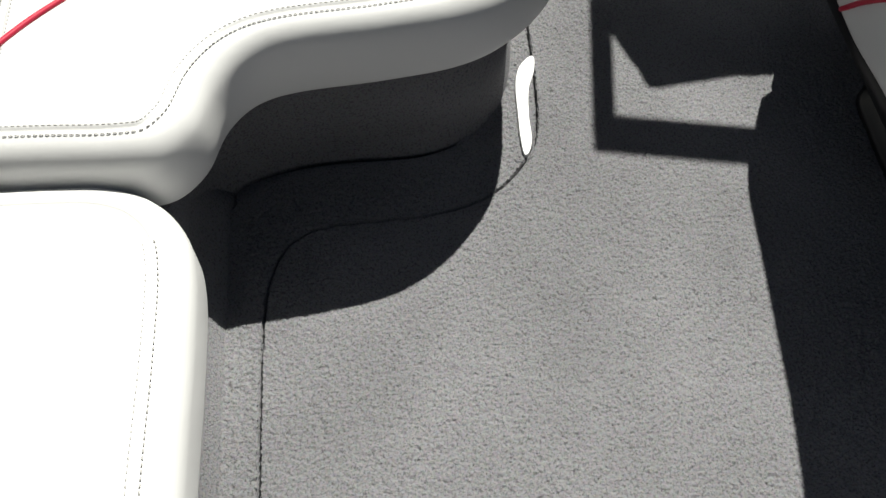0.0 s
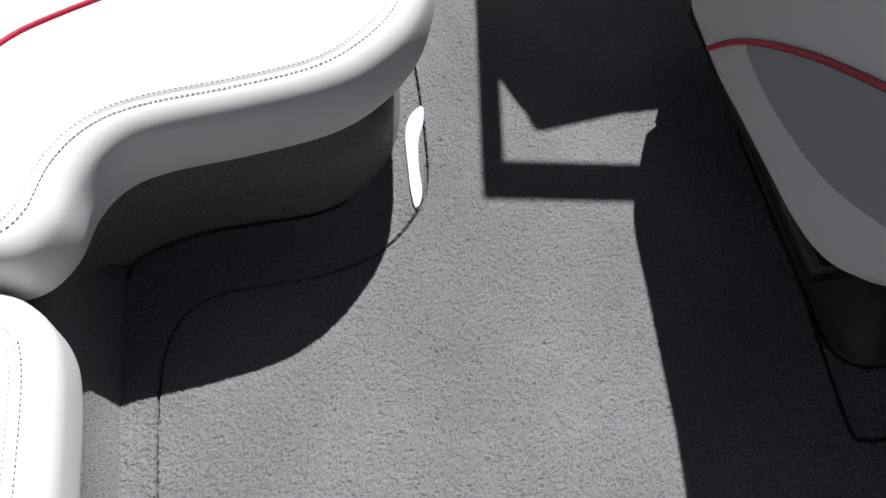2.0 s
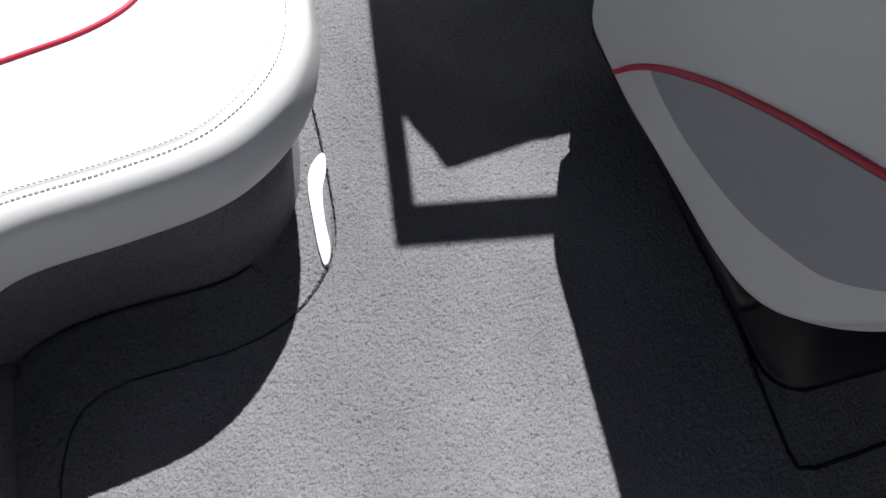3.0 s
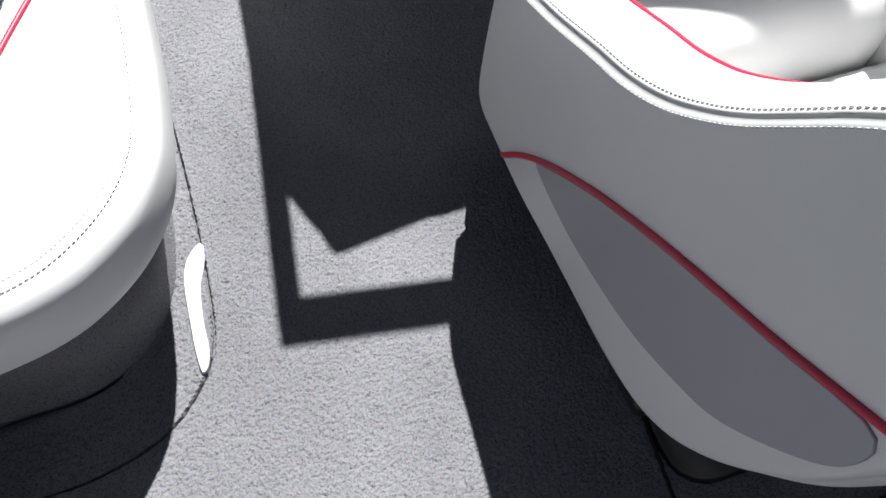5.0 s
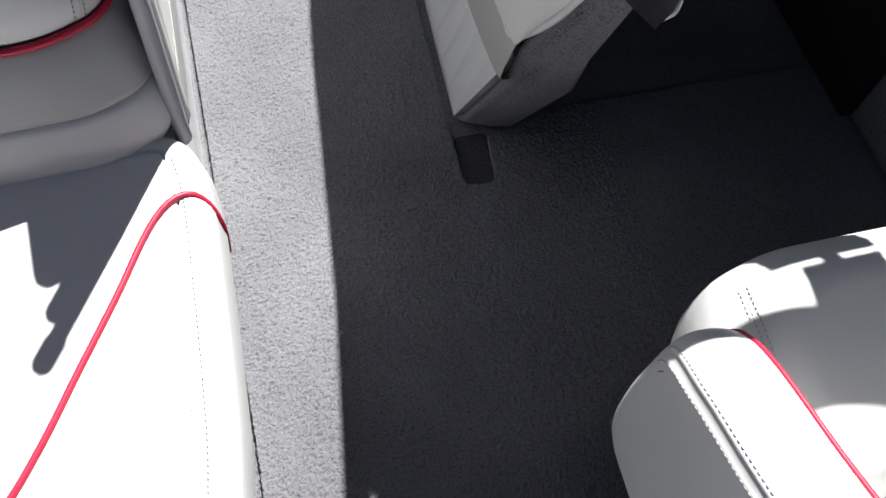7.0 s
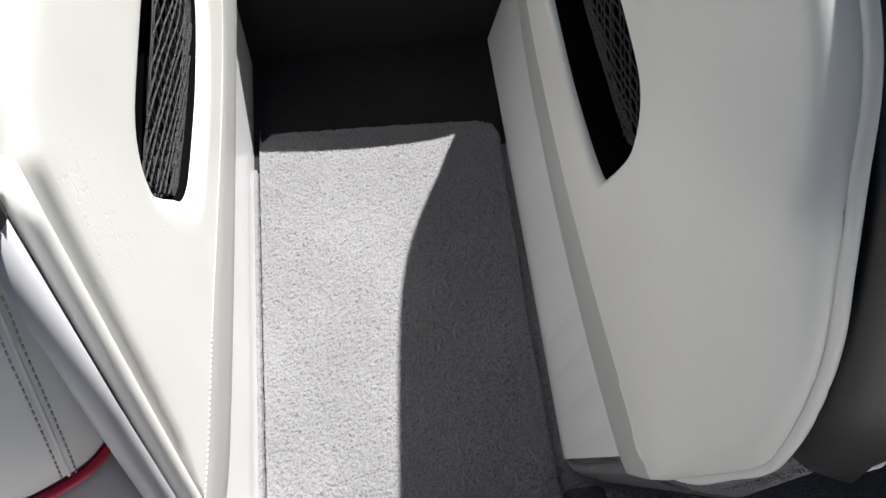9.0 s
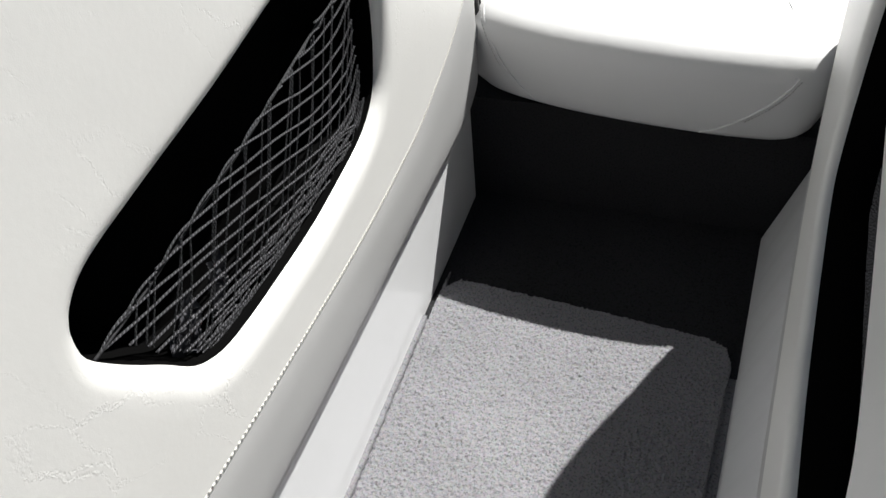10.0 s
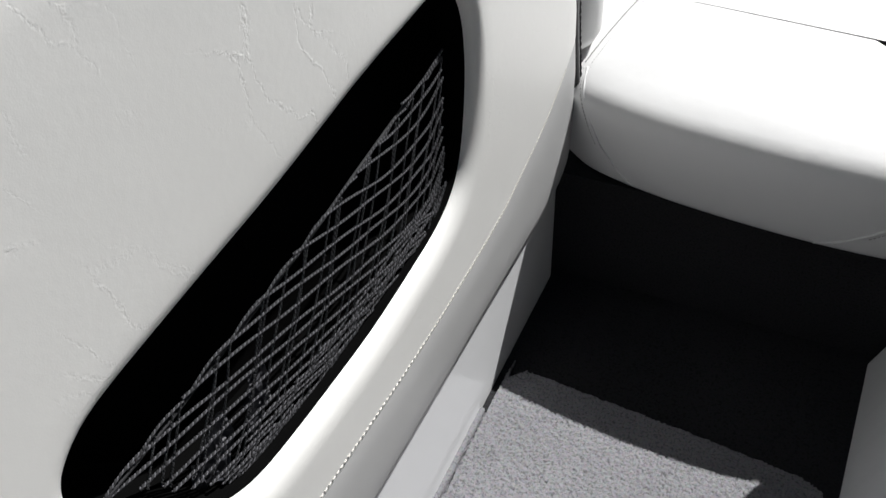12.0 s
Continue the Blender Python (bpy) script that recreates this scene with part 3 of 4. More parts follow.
def star_put(y, z, depth):
    wrap = 0.03 * min(1.0, max(0.0, (0.05 - y) / 0.15)) * min(1.0, max(0.0, (z - 0.55) / 0.15))
    along, up = min(1.0, max(0.0, (0.30 - y) / 0.30)), min(1.0, max(0.0, (z - 0.88) / 0.25))
    top = 0.036 * along * along * (3 - 2 * along) * up * up * (3 - 2 * up)
    return Vector((0.306 + 0.07 * y + depth + max(wrap, top), y, z))


def star_x(y):
    return 0.306 + 0.07 * y


def lip_size(low, mid, most=0.024, least=0.012):
    return lambda p: most if p.y < low else most - (most - least) * min(1.0, (p.y - low) / (mid - low))


SEAM_PORT = [(0.012, 0.49), (0.1, 0.478), (0.3, 0.468), (0.5, 0.45), (0.768, 0.431), (1.008, 0.436), (1.12, 0.458), (1.198, 0.478), (1.26, 0.503), (1.31, 0.53), (1.352, 0.562)]
FOOT_PORT = [(0.0, 0.36), (0.12, 0.31), (0.3, 0.29), (0.55, 0.275), (0.8, 0.268), (1.05, 0.262), (1.2, 0.255), (1.30, 0.255), (1.36, 0.265), (1.398, 0.29), (1.402, 0.35), (1.388, 0.44)]
rng = random.Random(4)
port = thing("console_port", "port console clad in creased white vinyl over a gelcoat kick", "console")
outline = [Vector(p[:2]) for p in spline([(*p, 0) for p in SEAM_PORT], 50)] + [Vector(p) for p in ((1.358, 0.62), (1.352, 0.70), (1.345, 0.80), (1.33, 0.90), (1.29, 1.0), (1.22, 1.075), (1.1, 1.11), (0.9, 1.12), (0.6, 1.125), (0.3, 1.115), (0.13, 1.085), (0.078, 1.03), (0.06, 0.9), (0.04, 0.7), (0.022, 0.56))]
hole = smooth_ring(HOLE)
soft = lambda p: 0.0012 + 0.0268 * min(1.0, max(0.0, (p.y - (0.47 if p.x < 0.4 else 0.56)) / 0.12))
panel = part("panel", console_panel(port_put, outline, hole, soft, lip_size(0.62, 0.80, 0.034, 0.022), 0.018), PANEL_VINYL, port, "creased white vinyl panel")
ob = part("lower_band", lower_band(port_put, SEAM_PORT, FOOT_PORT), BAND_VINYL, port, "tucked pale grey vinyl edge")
bm = bmesh.new()
line = [port_put(p.x, p.y + 0.007, -0.0003) for p in spline([(*p, 0) for p in SEAM_PORT[:-1]], 60)]
stitches(bm, line, (1, 0, 0), length=0.0065, gap=0.0018, r=0.0009)
part("stitching", bm, THREAD, port, "cream stitching")
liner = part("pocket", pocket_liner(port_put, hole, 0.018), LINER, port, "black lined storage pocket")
black_ply, pale_ply = net(port_put, 0, 0, rng)
ob = part("net", black_ply, CORD, liner, "black stretch net")
ob.location = (0, 0, 0)
ob = part("net_thread", pale_ply, PALE_CORD, liner, "pale grey ply twisted into the net")
ob.location = (0, 0, 0)
ob = part("hem", net_hem(port_put, 0, 0), CORD, liner, "black elastic hem")
ob.location = (0, 0, 0)
bm = bmesh.new()
loft(bm, [[(-0.264, -0.14, z), (-0.262, 0.4, z), (-0.262, 1.378, z), (-0.36, 1.378, z), (-0.36, -0.14, z)] for z in (-0.014, 0.41)])
part("kick", bm, GEL, port, "glossy white gelcoat kick", smooth=False)
bm = bmesh.new()
loft(bm, [[(x, y, z), (x, 1.28, z), (-1.235, 1.28, z), (-1.235, y, z)] for x, y, z in ((-0.345, 0.03, 0.41), (-0.345, 0.32, 1.085), (-0.27, 0.32, 1.086), (-0.27, 0.32, 1.11))])
part("body", bm, GEL, port, smooth=False)
# edge trim and pole at the aft edge of the port console
bm = bmesh.new()
loft(bm, [[Vector((-0.249 + 0.014 * math.cos(a), y0 + 0.018 * math.sin(a), z)) for a in (2 * math.pi * j / 12 for j in range(12))] for y0, z in ((-0.003, 0.405), (-0.001, 0.43), (0.012, 0.60), (0.03, 0.8), (0.05, 1.0), (0.055, 1.05))])
part("edge_trim", bm, PANEL_VINYL, port, "rolled vinyl edge trim")
bm = bmesh.new()
loft(bm, [[Vector((-0.25 + 0.004 * math.cos(a), y0 + 0.004 * math.sin(a), z)) for a in (2 * math.pi * j / 8 for j in range(8))] for y0, z in ((-0.024, 0.41), (-0.012, 0.60), (0.008, 0.8), (0.028, 1.0), (0.032, 1.05))])
part("gasket", bm, BLACK, port, "black rubber gasket")
bm = bmesh.new()
loft(bm, [[Vector((-0.251 + 0.013 * math.cos(a), y0 + 0.015 * math.sin(a), z)) for a in (2 * math.pi * j / 12 for j in range(12))] for y0, z in ((-0.044, 0.40), (-0.041, 0.43), (-0.03, 0.60), (-0.014, 0.8), (0.012, 1.055))])
pole = part("pole", bm, POLE, port, "matt grey painted pole")
bm = bmesh.new()
loft(bm, [[Vector((-0.251 + 0.016 * math.cos(a), y0 + 0.018 * math.sin(a), z)) for a in (2 * math.pi * j / 12 for j in range(12))] for y0, z in ((0.0105, 1.05), (0.016, 1.10))])
ob = part("sleeve", bm, DARK_VINYL, pole, "charcoal sleeve")
ob.location = (0, 0, 0)

# crumpled wrapper left at the bottom of the port pocket
def wrapper(y0, z0, w, h, seed):
    gen = random.Random(seed)
    bm = bmesh.new()
    rows = []
    for i in range(9):
        row = []
        for j in range(7):
            u, v = i / 8 - 0.5, j / 6 - 0.5
            row.append(Vector((-0.281 + gen.uniform(-0.007, 0.007) - 0.01 * v, y0 + u * w + gen.uniform(-0.004, 0.004) + v * 0.02, z0 + v * h + u * 0.03 + gen.uniform(-0.004, 0.004))))
        rows.append(row)
    back = [[p + Vector((-0.0006, 0, 0)) for p in row] for row in rows]
    front = [[bm.verts.new(p) for p in row] for row in rows]
    rear = [[bm.verts.new(p) for p in row] for row in back]
    for grid in (front, rear):
        for i in range(8):
            for j in range(6):
                bm.faces.new((grid[i][j], grid[i + 1][j], grid[i + 1][j + 1], grid[i][j + 1]))
    rim = [(0, j) for j in range(7)] + [(i, 6) for i in range(1, 9)] + [(8, j) for j in range(5, -1, -1)] + [(i, 0) for i in range(7, 0, -1)]
    for (a, b), (c, d) in zip(rim, rim[1:] + rim[:1]):
        bm.faces.new((front[a][b], front[c][d], rear[c][d], rear[a][b]))
    return bm


solo("plastic_wrapper", wrapper(0.435, 0.602, 0.06, 0.05, 5), WRAPPER, "crumpled grey plastic wrapper inside the netted pocket", "wrapper", group="wrappers in the pocket", smooth=False)
solo("plastic_wrapper", wrapper(0.51, 0.61, 0.035, 0.045, 9), WRAPPER, "crumpled grey plastic wrapper inside the netted pocket", "wrapper", group="wrappers in the pocket", smooth=False)

star = thing("console_helm", "helm console clad in white vinyl with a carpeted aft end", "console")
SEAM_STAR = [(-0.045, 0.50), (0.1, 0.462), (0.3, 0.418), (0.55, 0.38), (0.8, 0.365), (1.0, 0.37), (1.2, 0.415), (1.32, 0.49), (1.39, 0.58)]
FOOT_STAR = [(0.04, 0.30), (0.1, 0.265), (0.3, 0.212), (0.6, 0.165), (0.9, 0.15), (1.15, 0.165), (1.3, 0.21), (1.38, 0.29), (1.41, 0.42)]
TOP_STAR = [(1.40, 0.66), (1.405, 0.8), (1.40, 0.90), (1.37, 1.0), (1.28, 1.075), (1.1, 1.12), (0.9, 1.145), (0.6, 1.19), (0.4, 1.205), (0.25, 1.193), (0.15, 1.165), (0.06, 1.125), (-0.003, 1.072), (-0.052, 1.015), (-0.086, 0.945), (-0.1135, 0.868), (-0.1245, 0.791), (-0.122, 0.718), (-0.0975, 0.6365), (-0.08, 0.59), (-0.065, 0.545)]
outline = [Vector(p[:2]) for p in spline([(*p, 0) for p in SEAM_STAR], 50)] + [Vector(p[:2]) for p in spline([(*p, 0) for p in TOP_STAR], 70)]
DY, DZ = -0.02, 0.008
HOLE_STAR = [(0.266, 0.80), (0.277, 0.828), (0.305, 0.842), (0.40, 0.852), (0.6, 0.864), (0.8, 0.876), (0.875, 0.877), (0.92, 0.864), (0.95, 0.82), (0.966, 0.75), (0.958, 0.66), (0.933, 0.578), (0.89, 0.542), (0.75, 0.532), (0.6, 0.534), (0.46, 0.552), (0.388, 0.568), (0.358, 0.585), (0.338, 0.617), (0.308, 0.668), (0.275, 0.732), (0.265, 0.768)]
hole = smooth_ring(HOLE_STAR)
soft = lambda p: 0.0012 + 0.0288 * min(1.0, max(0.0, (p.y - (0.51 if p.x < 0.4 else 0.58)) / 0.12))
part("panel", console_panel(star_put, outline, hole, soft, lip_size(0.59, 0.77, 0.014, 0.01), 0.014), PANEL_VINYL, star, "creased white vinyl panel")
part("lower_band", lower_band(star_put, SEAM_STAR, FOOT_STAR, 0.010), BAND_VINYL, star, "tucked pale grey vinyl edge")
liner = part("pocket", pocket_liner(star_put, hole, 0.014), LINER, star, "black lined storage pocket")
black_ply, pale_ply = net(star_put, DY, DZ, rng, 0.03)
ob = part("net", black_ply, CORD, liner, "black stretch net")
ob.location = (0, 0, 0)
ob = part("net_thread", pale_ply, PALE_CORD, liner, "pale grey ply twisted into the net")
ob.location = (0, 0, 0)
ob = part("hem", net_hem(star_put, DY, DZ, 0.03), CORD, liner, "black elastic hem")
ob.location = (0, 0, 0)
edge = inset(outline, -0.0015)
edge = [star_put(p.x, p.y, soft(p) + 0.0045) for p in edge[74::2] + edge[1:7:2]]
part("welt", tube(bmesh.new(), spline(edge, 120), 0.0068), PANEL_VINYL, star, "white vinyl welt")
bm = bmesh.new()
cuts = []
for i in range(16):
    f = i / 15
    low, top = 0.194 + (1.38 - 0.194) * f, 0.035 + (1.38 - 0.035) * f
    lean = 0.16 + 0.09 * min(1.0, f * 4)
    cuts.append([(0.293 + 0.052 * low, low, -0.014), (star_x(top) - 0.024 + lean * 0.37, top, 0.37), (star_x(top) + 0.10, top, 0.37), (star_x(low) + 0.10, low, -0.014)])
loft(bm, cuts)
part("kick", bm, GEL, star, "glossy white gelcoat kick", smooth=False)
bm = bmesh.new()
prof = [(0.195, -0.014), (0.168, 0.01), (0.155, 0.03), (0.05, 0.30), (-0.02, 0.46), (-0.09, 0.70), (-0.08, 0.74), (0.02, 0.74), (0.06, 0.5), (0.08, 0.33), (0.215, -0.014)]
loft(bm, [[(star_x(y) + d - 0.012 - 0.036 * max(0, 1 - abs(z - 0.45) / 0.12) + 0.16 * max(0, min(z, 0.40)) + 0.45 * max(0, y - 0.19 + 0.45 * z) * max(0, min(z, 0.40)), y + e * max(0, min(1, 0.55 + z * 4)) * (1 - max(0, min(0.5, (z - 0.35) / 0.5))), z) for y, z in prof] for d, e in ((0.014, 0.012), (0.003, 0.004), (0.0, -0.004), (0.01, -0.02), (0.055, -0.05), (0.098, -0.065), (0.112, -0.06), (0.117, -0.02))])
frays = random.Random(21)
faces = [f for f in bm.faces if len(f.verts) == 4 and f.calc_center_median().y < 0.24]
for f in faces:
    a, b, c, d = [v.co.copy() for v in f.verts]
    f.normal_update()
    for _ in range(int(f.calc_area() * 130000)):
        u, w = frays.random(), frays.random()
        p = (a * (1 - u) + b * u) * (1 - w) + (d * (1 - u) + c * u) * w
        tip = p + f.normal * frays.uniform(0.003, 0.0065) + Vector((frays.uniform(-0.003, 0.003), frays.uniform(-0.003, 0.003), frays.uniform(-0.004, 0.002)))
        side_v = Vector((frays.uniform(-1, 1), frays.uniform(-1, 1), frays.uniform(-1, 1))).normalized() * 0.0011
        bm.faces.new([bm.verts.new(q) for q in (p - side_v, p + side_v, tip)])
part("carpeted_end", bm, CARPET, star, "frayed grey carpeted end under the dash")
# footwell walls coloured dark so that the footwell keeps its shade
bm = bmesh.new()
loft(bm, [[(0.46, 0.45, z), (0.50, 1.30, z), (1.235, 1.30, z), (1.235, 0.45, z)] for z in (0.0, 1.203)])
part("body", bm, DARK_CARPET, star, "carpeted footwell bulkhead with shade in its colour", smooth=False)
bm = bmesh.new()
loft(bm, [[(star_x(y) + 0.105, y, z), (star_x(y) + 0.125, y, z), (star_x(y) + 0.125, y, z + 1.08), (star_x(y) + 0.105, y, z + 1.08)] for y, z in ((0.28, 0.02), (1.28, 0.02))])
part("inner_wall", bm, DARK_CARPET, star, "carpeted inner wall with shade in its colour", smooth=False)
# unseen wall added to keep the sun out of the footwell, coloured dark for shade
part("sun_block_wall", box(bmesh.new(), 1.2, 1.236, 0.0, 0.80, 0.0, 1.19), DARK_CARPET, star, "added unseen outer wall that keeps sun out, darkened for shade", smooth=False)


EDGE_LINE = []


def aft_edge(z):
    """How far aft the dash reaches at height z."""
    pts = [(0.60, -0.082), (0.70, -0.10), (0.80, -0.112), (0.87, -0.105), (0.94, -0.092), (1.02, -0.06), (1.05, -0.045), (1.10, 0.052), (1.15, 0.13), (1.20, 0.25), (1.24, 0.33)]
    a = [Vector((z0, y0, 0)) for z0, y0 in pts]
    if not EDGE_LINE:
        EDGE_LINE.extend(spline(a, 200))
    return min(EDGE_LINE, key=lambda p: abs(p.x - z)).y


# charcoal padded roll beside the dash
def roll_point(x, dy, z):
    """A point of the roll's skin: x across it at full width, dy forward of the dash's line."""
    xx = 0.376 + (x - 0.346) * (1.10 + 0.25 * max(0.0, 1.02 - z))
    zz = max(z, 0.562 + (1.15 * (0.51 - xx) if xx < 0.51 else 0.65 * (xx - 0.51)))
    blend = min(1.0, max(0.0, (zz - 0.7) / 0.4))
    blend = blend * blend * (3 - 2 * blend)
    return Vector((xx, aft_edge(zz) + dy * (1 - 0.6 * blend) + 0.16 * (xx - 0.376) * blend, zz))


ROLL = [(0.346, 0.10), (0.346, 0.012), (0.353, -0.005), (0.38, -0.022), (0.42, -0.028), (0.455, -0.024), (0.482, -0.01), (0.49, 0.008), (0.49, 0.10)]
loft_rows = [[roll_point(x, dy, 0.55 + 0.64 * i / 28) for x, dy in ROLL] for i in range(29)]
bm = bmesh.new()
loft(bm, loft_rows)
part("dash_roll", bm, DARK_VINYL, star, "charcoal padded vinyl roll")
seam = [roll_point(x, -0.012, 0.55) for x in (0.452, 0.462, 0.473, 0.483)]
seam += [roll_point(0.492, -0.002, 0.60 + 0.027 * i) for i in range(19)]
part("welt", tube(bmesh.new(), spline(seam, 80), 0.0042), VINYL, star, "pale vinyl welt")
bm = bmesh.new()
line = [(p.x + 0.009, p.z) for p in seam[5:]]
stitches(bm, [Vector((x, aft_edge(z) + 0.003 + 0.034 * min(1.0, max(0.0, (0.565 - x) / 0.03)), z)) for x, z in line], (0, -1, 0), length=0.006, gap=0.002, r=0.0011)
part("stitching", bm, CORD, star, "dark stitching")
bm = bmesh.new()
prof = [(aft_edge(z) + 0.004, z) for z in (0.60, 0.7, 0.78, 0.84, 0.9, 0.96, 1.02, 1.06, 1.1, 1.14)] + [(0.25, 1.20), (0.4, 1.20), (0.4, 0.60)]
loft(bm, [[(x, y + e, z) for y, z in prof] for x, e in ((0.535, 0.034), (0.565, 0.0), (0.8, 0.0), (1.235, 0.0))])
dash = part("dash", bm, GREY_VINYL, star, "grey vinyl dash face", smooth=False)
bm = bmesh.new()
ringg = [Vector(p) for p in rounded([(0.572, 0.735), (0.87, 0.745), (0.87, 0.965), (0.576, 0.965)], 0.025)]
loft(bm, [[(p.x, aft_edge(p.y) + 0.002 - h, p.y) for p in inset(ringg, d)] for d, h in ((0, 0.0), (0.002, 0.008), (0.012, 0.008), (0.016, 0.005))])
ob = part("switch_panel", bm, BLACK, dash, "glossy black switch panel")
ob.location = (0, 0, 0)
for x, z in ((0.591, 0.757), (0.597, 0.935)):
    bm = bmesh.new()
    y = aft_edge(z) - 0.004
    loft(bm, [[(x + r * math.cos(k * math.pi / 6), y - h, z + r * math.sin(k * math.pi / 6)) for k in range(12)] for r, h in ((0.005, 0.0), (0.005, 0.002), (0.0035, 0.0035), (0.001, 0.004))])
    part("screw", bm, ALU, dash)
# raised hood of the dash, over the instruments
HOOD = [(0.366, 0.34), (0.366, 0.25), (0.373, 0.189), (0.387, 0.145), (0.402, 0.072), (0.409, 0.058), (0.425, 0.057), (0.60, 0.079), (1.22, 0.12), (1.22, 1.0), (0.43, 1.0)]
bm = cushion([Vector(p) for p in HOOD], [(0, 1.19), (0, 1.22), (0.004, 1.225)], flat)
part("hood", bm, DARK_VINYL, star, "charcoal dash hood", smooth=False)

# ---- helm seat ----
chair = thing("helm_seat", "white vinyl bucket helm seat with red piping and grey sides", "chair")


def bolster_at(x, flip):
    """Sets a side outline of (y, z) at x; its front end is drawn in towards the seat."""
    return lambda y, z, h: Vector((x + h + flip * 0.04 * (z - 0.25) * max(0.0, 1 - abs(h) / 0.1) + flip * 0.028 * max(0.0, (y + 0.69) / 0.113) ** 2 * max(0.0, 1 - abs(h) / 0.1), y, z))


SIDE = [(-0.585, 0.31), (-0.577, 0.40), (-0.583, 0.50), (-0.615, 0.552), (-0.68, 0.592), (-0.80, 0.638), (-0.90, 0.682), (-0.98, 0.715), (-1.05, 0.757), (-1.11, 0.808), (-1.16, 0.86), (-1.21, 0.922), (-1.26, 0.985), (-1.32, 1.05), (-1.39, 1.11), (-1.47, 1.13), (-1.55, 1.06), (-1.575, 0.88), (-1.54, 0.645), (-1.49, 0.505), (-1.438, 0.405), (-1.38, 0.331), (-1.307, 0.28), (-1.21, 0.252), (-1.10, 0.24), (-0.98, 0.228), (-0.86, 0.214), (-0.74, 0.215), (-0.64, 0.222), (-0.602, 0.25)]
ring = smooth_ring(SIDE, 300)
rows = [(0.045, 0.15), (0.035, 0.148), (0.014, 0.138), (0.003, 0.115), (0, 0.085), (0.002, 0.058), (0.008, 0.035), (0.0185, 0.015), (0.0212, 0.0185), (0.0238, 0.0042), (0.031, 0.0027), (0.042, 0.002)]
rows = [tuple(p[:2]) for p in spline([(*p, 0) for p in rows[:8]], 26)] + rows[8:]
X0 = 0.318
for x, flip in ((X0, 1), (1.20, -1)):
    place = bolster_at(x, flip)
    bm = bmesh.new()
    edge = loft(bm, [[place(p.x, p.y, h * flip) for p in inset(ring, d)] for d, h in rows], caps=False)
    bm.faces.new(edge[0])
    # the flat of the side, in upright strips
    flank = inset(ring, 0.040)
    lo, hi = min(p.x for p in flank) + 0.002, max(p.x for p in flank) - 0.002
    strips = []
    for k in range(61):
        y = lo + (hi - lo) * k / 60
        cuts = []
        for a, b in zip(flank, flank[1:] + flank[:1]):
            if (a.x > y) != (b.x > y):
                cuts.append(a.y + (b.y - a.y) * (y - a.x) / (b.x - a.x))
        low, top = min(cuts), max(cuts)
        strips.append([place(y, low + (top - low) * j / 10, 0.0021 * flip) for j in range(11)])
    loft(bm, strips, closed=False)
    bolster = part("side_bolster", bm, VINYL, chair)
    bm = bmesh.new()
    for d, h, n in ((0.0135, 0.0225, (-0.5 * flip, 0.25, 0.83)), (0.0285, 0.0031, (-0.95 * flip, 0.1, 0.28))):
        top = [p for p in inset(ring, d) if p.y > 0.46 and -1.40 < p.x < -0.61 or (p.x >= -0.63 and p.y > 0.40)]
        line = sorted(top, key=lambda p: -p.x + 0.3 * p.y)
        line = [p for p in line if p.y > 0.5 - (p.x + 1.4) * 0.02]
        stitches(bm, [bolster_at(x, flip)(p.x, p.y, h * flip) for p in line], Vector(n).normalized(), length=0.0055, gap=0.0035, r=0.001)
    ob = part("stitching", bm, GREY_THREAD, bolster, "double row of grey stitching")
    ob.location = (0, 0, 0)
    inner = sorted((p for p in inset(ring, 0.0125) if p.y > 0.43 and p.x > -1.40 and p.y > 0.5 - 0.45 * (p.x + 0.7)), key=lambda p: -p.x + 0.3 * p.y)
    pts = [Vector((x + 0.138 * flip, p.x, p.y)) for p in inner]
    ob = part("piping", tube(bmesh.new(), resample(pts, 110), 0.0042), RED, bolster, "red piping")
    ob.location = (0, 0, 0)
    PIPE_LOW = [(-0.772, 0.236), (-0.79, 0.258), (-0.822, 0.303), (-0.872, 0.36), (-0.937, 0.421), (-1.01, 0.48), (-1.075, 0.528), (-1.19, 0.603), (-1.29, 0.662), (-1.38, 0.714), (-1.53, 0.81)]
    pts = [bolster_at(x, flip)(y, z, 0.001 * flip) for y, z, _ in spline([(*p, 0) for p in PIPE_LOW], 60)]
    pts = [p + Vector((0.018 * flip * max(0, (0.255 - p.z) / 0.05), 0, 0)) for p in pts]
    ob = part("piping", tube(bmesh.new(), pts, 0.0058), RED, bolster, "red piping")
    ob.location = (0, 0, 0)
    GREY = [(-0.884, 0.364), (-0.937, 0.413), (-1.01, 0.472), (-1.075, 0.52), (-1.19, 0.595), (-1.29, 0.654), (-1.38, 0.706), (-1.48, 0.768), (-1.515, 0.765), (-1.517, 0.71), (-1.494, 0.65), (-1.437, 0.56), (-1.386, 0.50), (-1.33, 0.461), (-1.25, 0.416), (-1.185, 0.391), (-1.12, 0.374), (-1.03, 0.357), (-0.945, 0.354), (-0.90, 0.358)]
    g = smooth_ring(GREY, 90)
    ob = part("side_panel", cushion(g, [(0, 0.004 * flip), (0.0, 0.0), (0.0015, -0.0015 * flip)], bolster_at(x, flip)), GREY_VINYL, bolster, "pale grey vinyl side panel")
    ob.location = (0, 0, 0)
SEAT_RING = [Vector(p) for p in rounded([(0.43, -1.25), (1.09, -1.25), (1.09, -0.862), (0.43, -0.862)], 0.03)]
part("seat", cushion(SEAT_RING, puff(0.24, 0.372, 0.02, 0.03, seam=False) + [(0.06, 0.376), (0.12, 0.379)], flat), VINYL, chair)
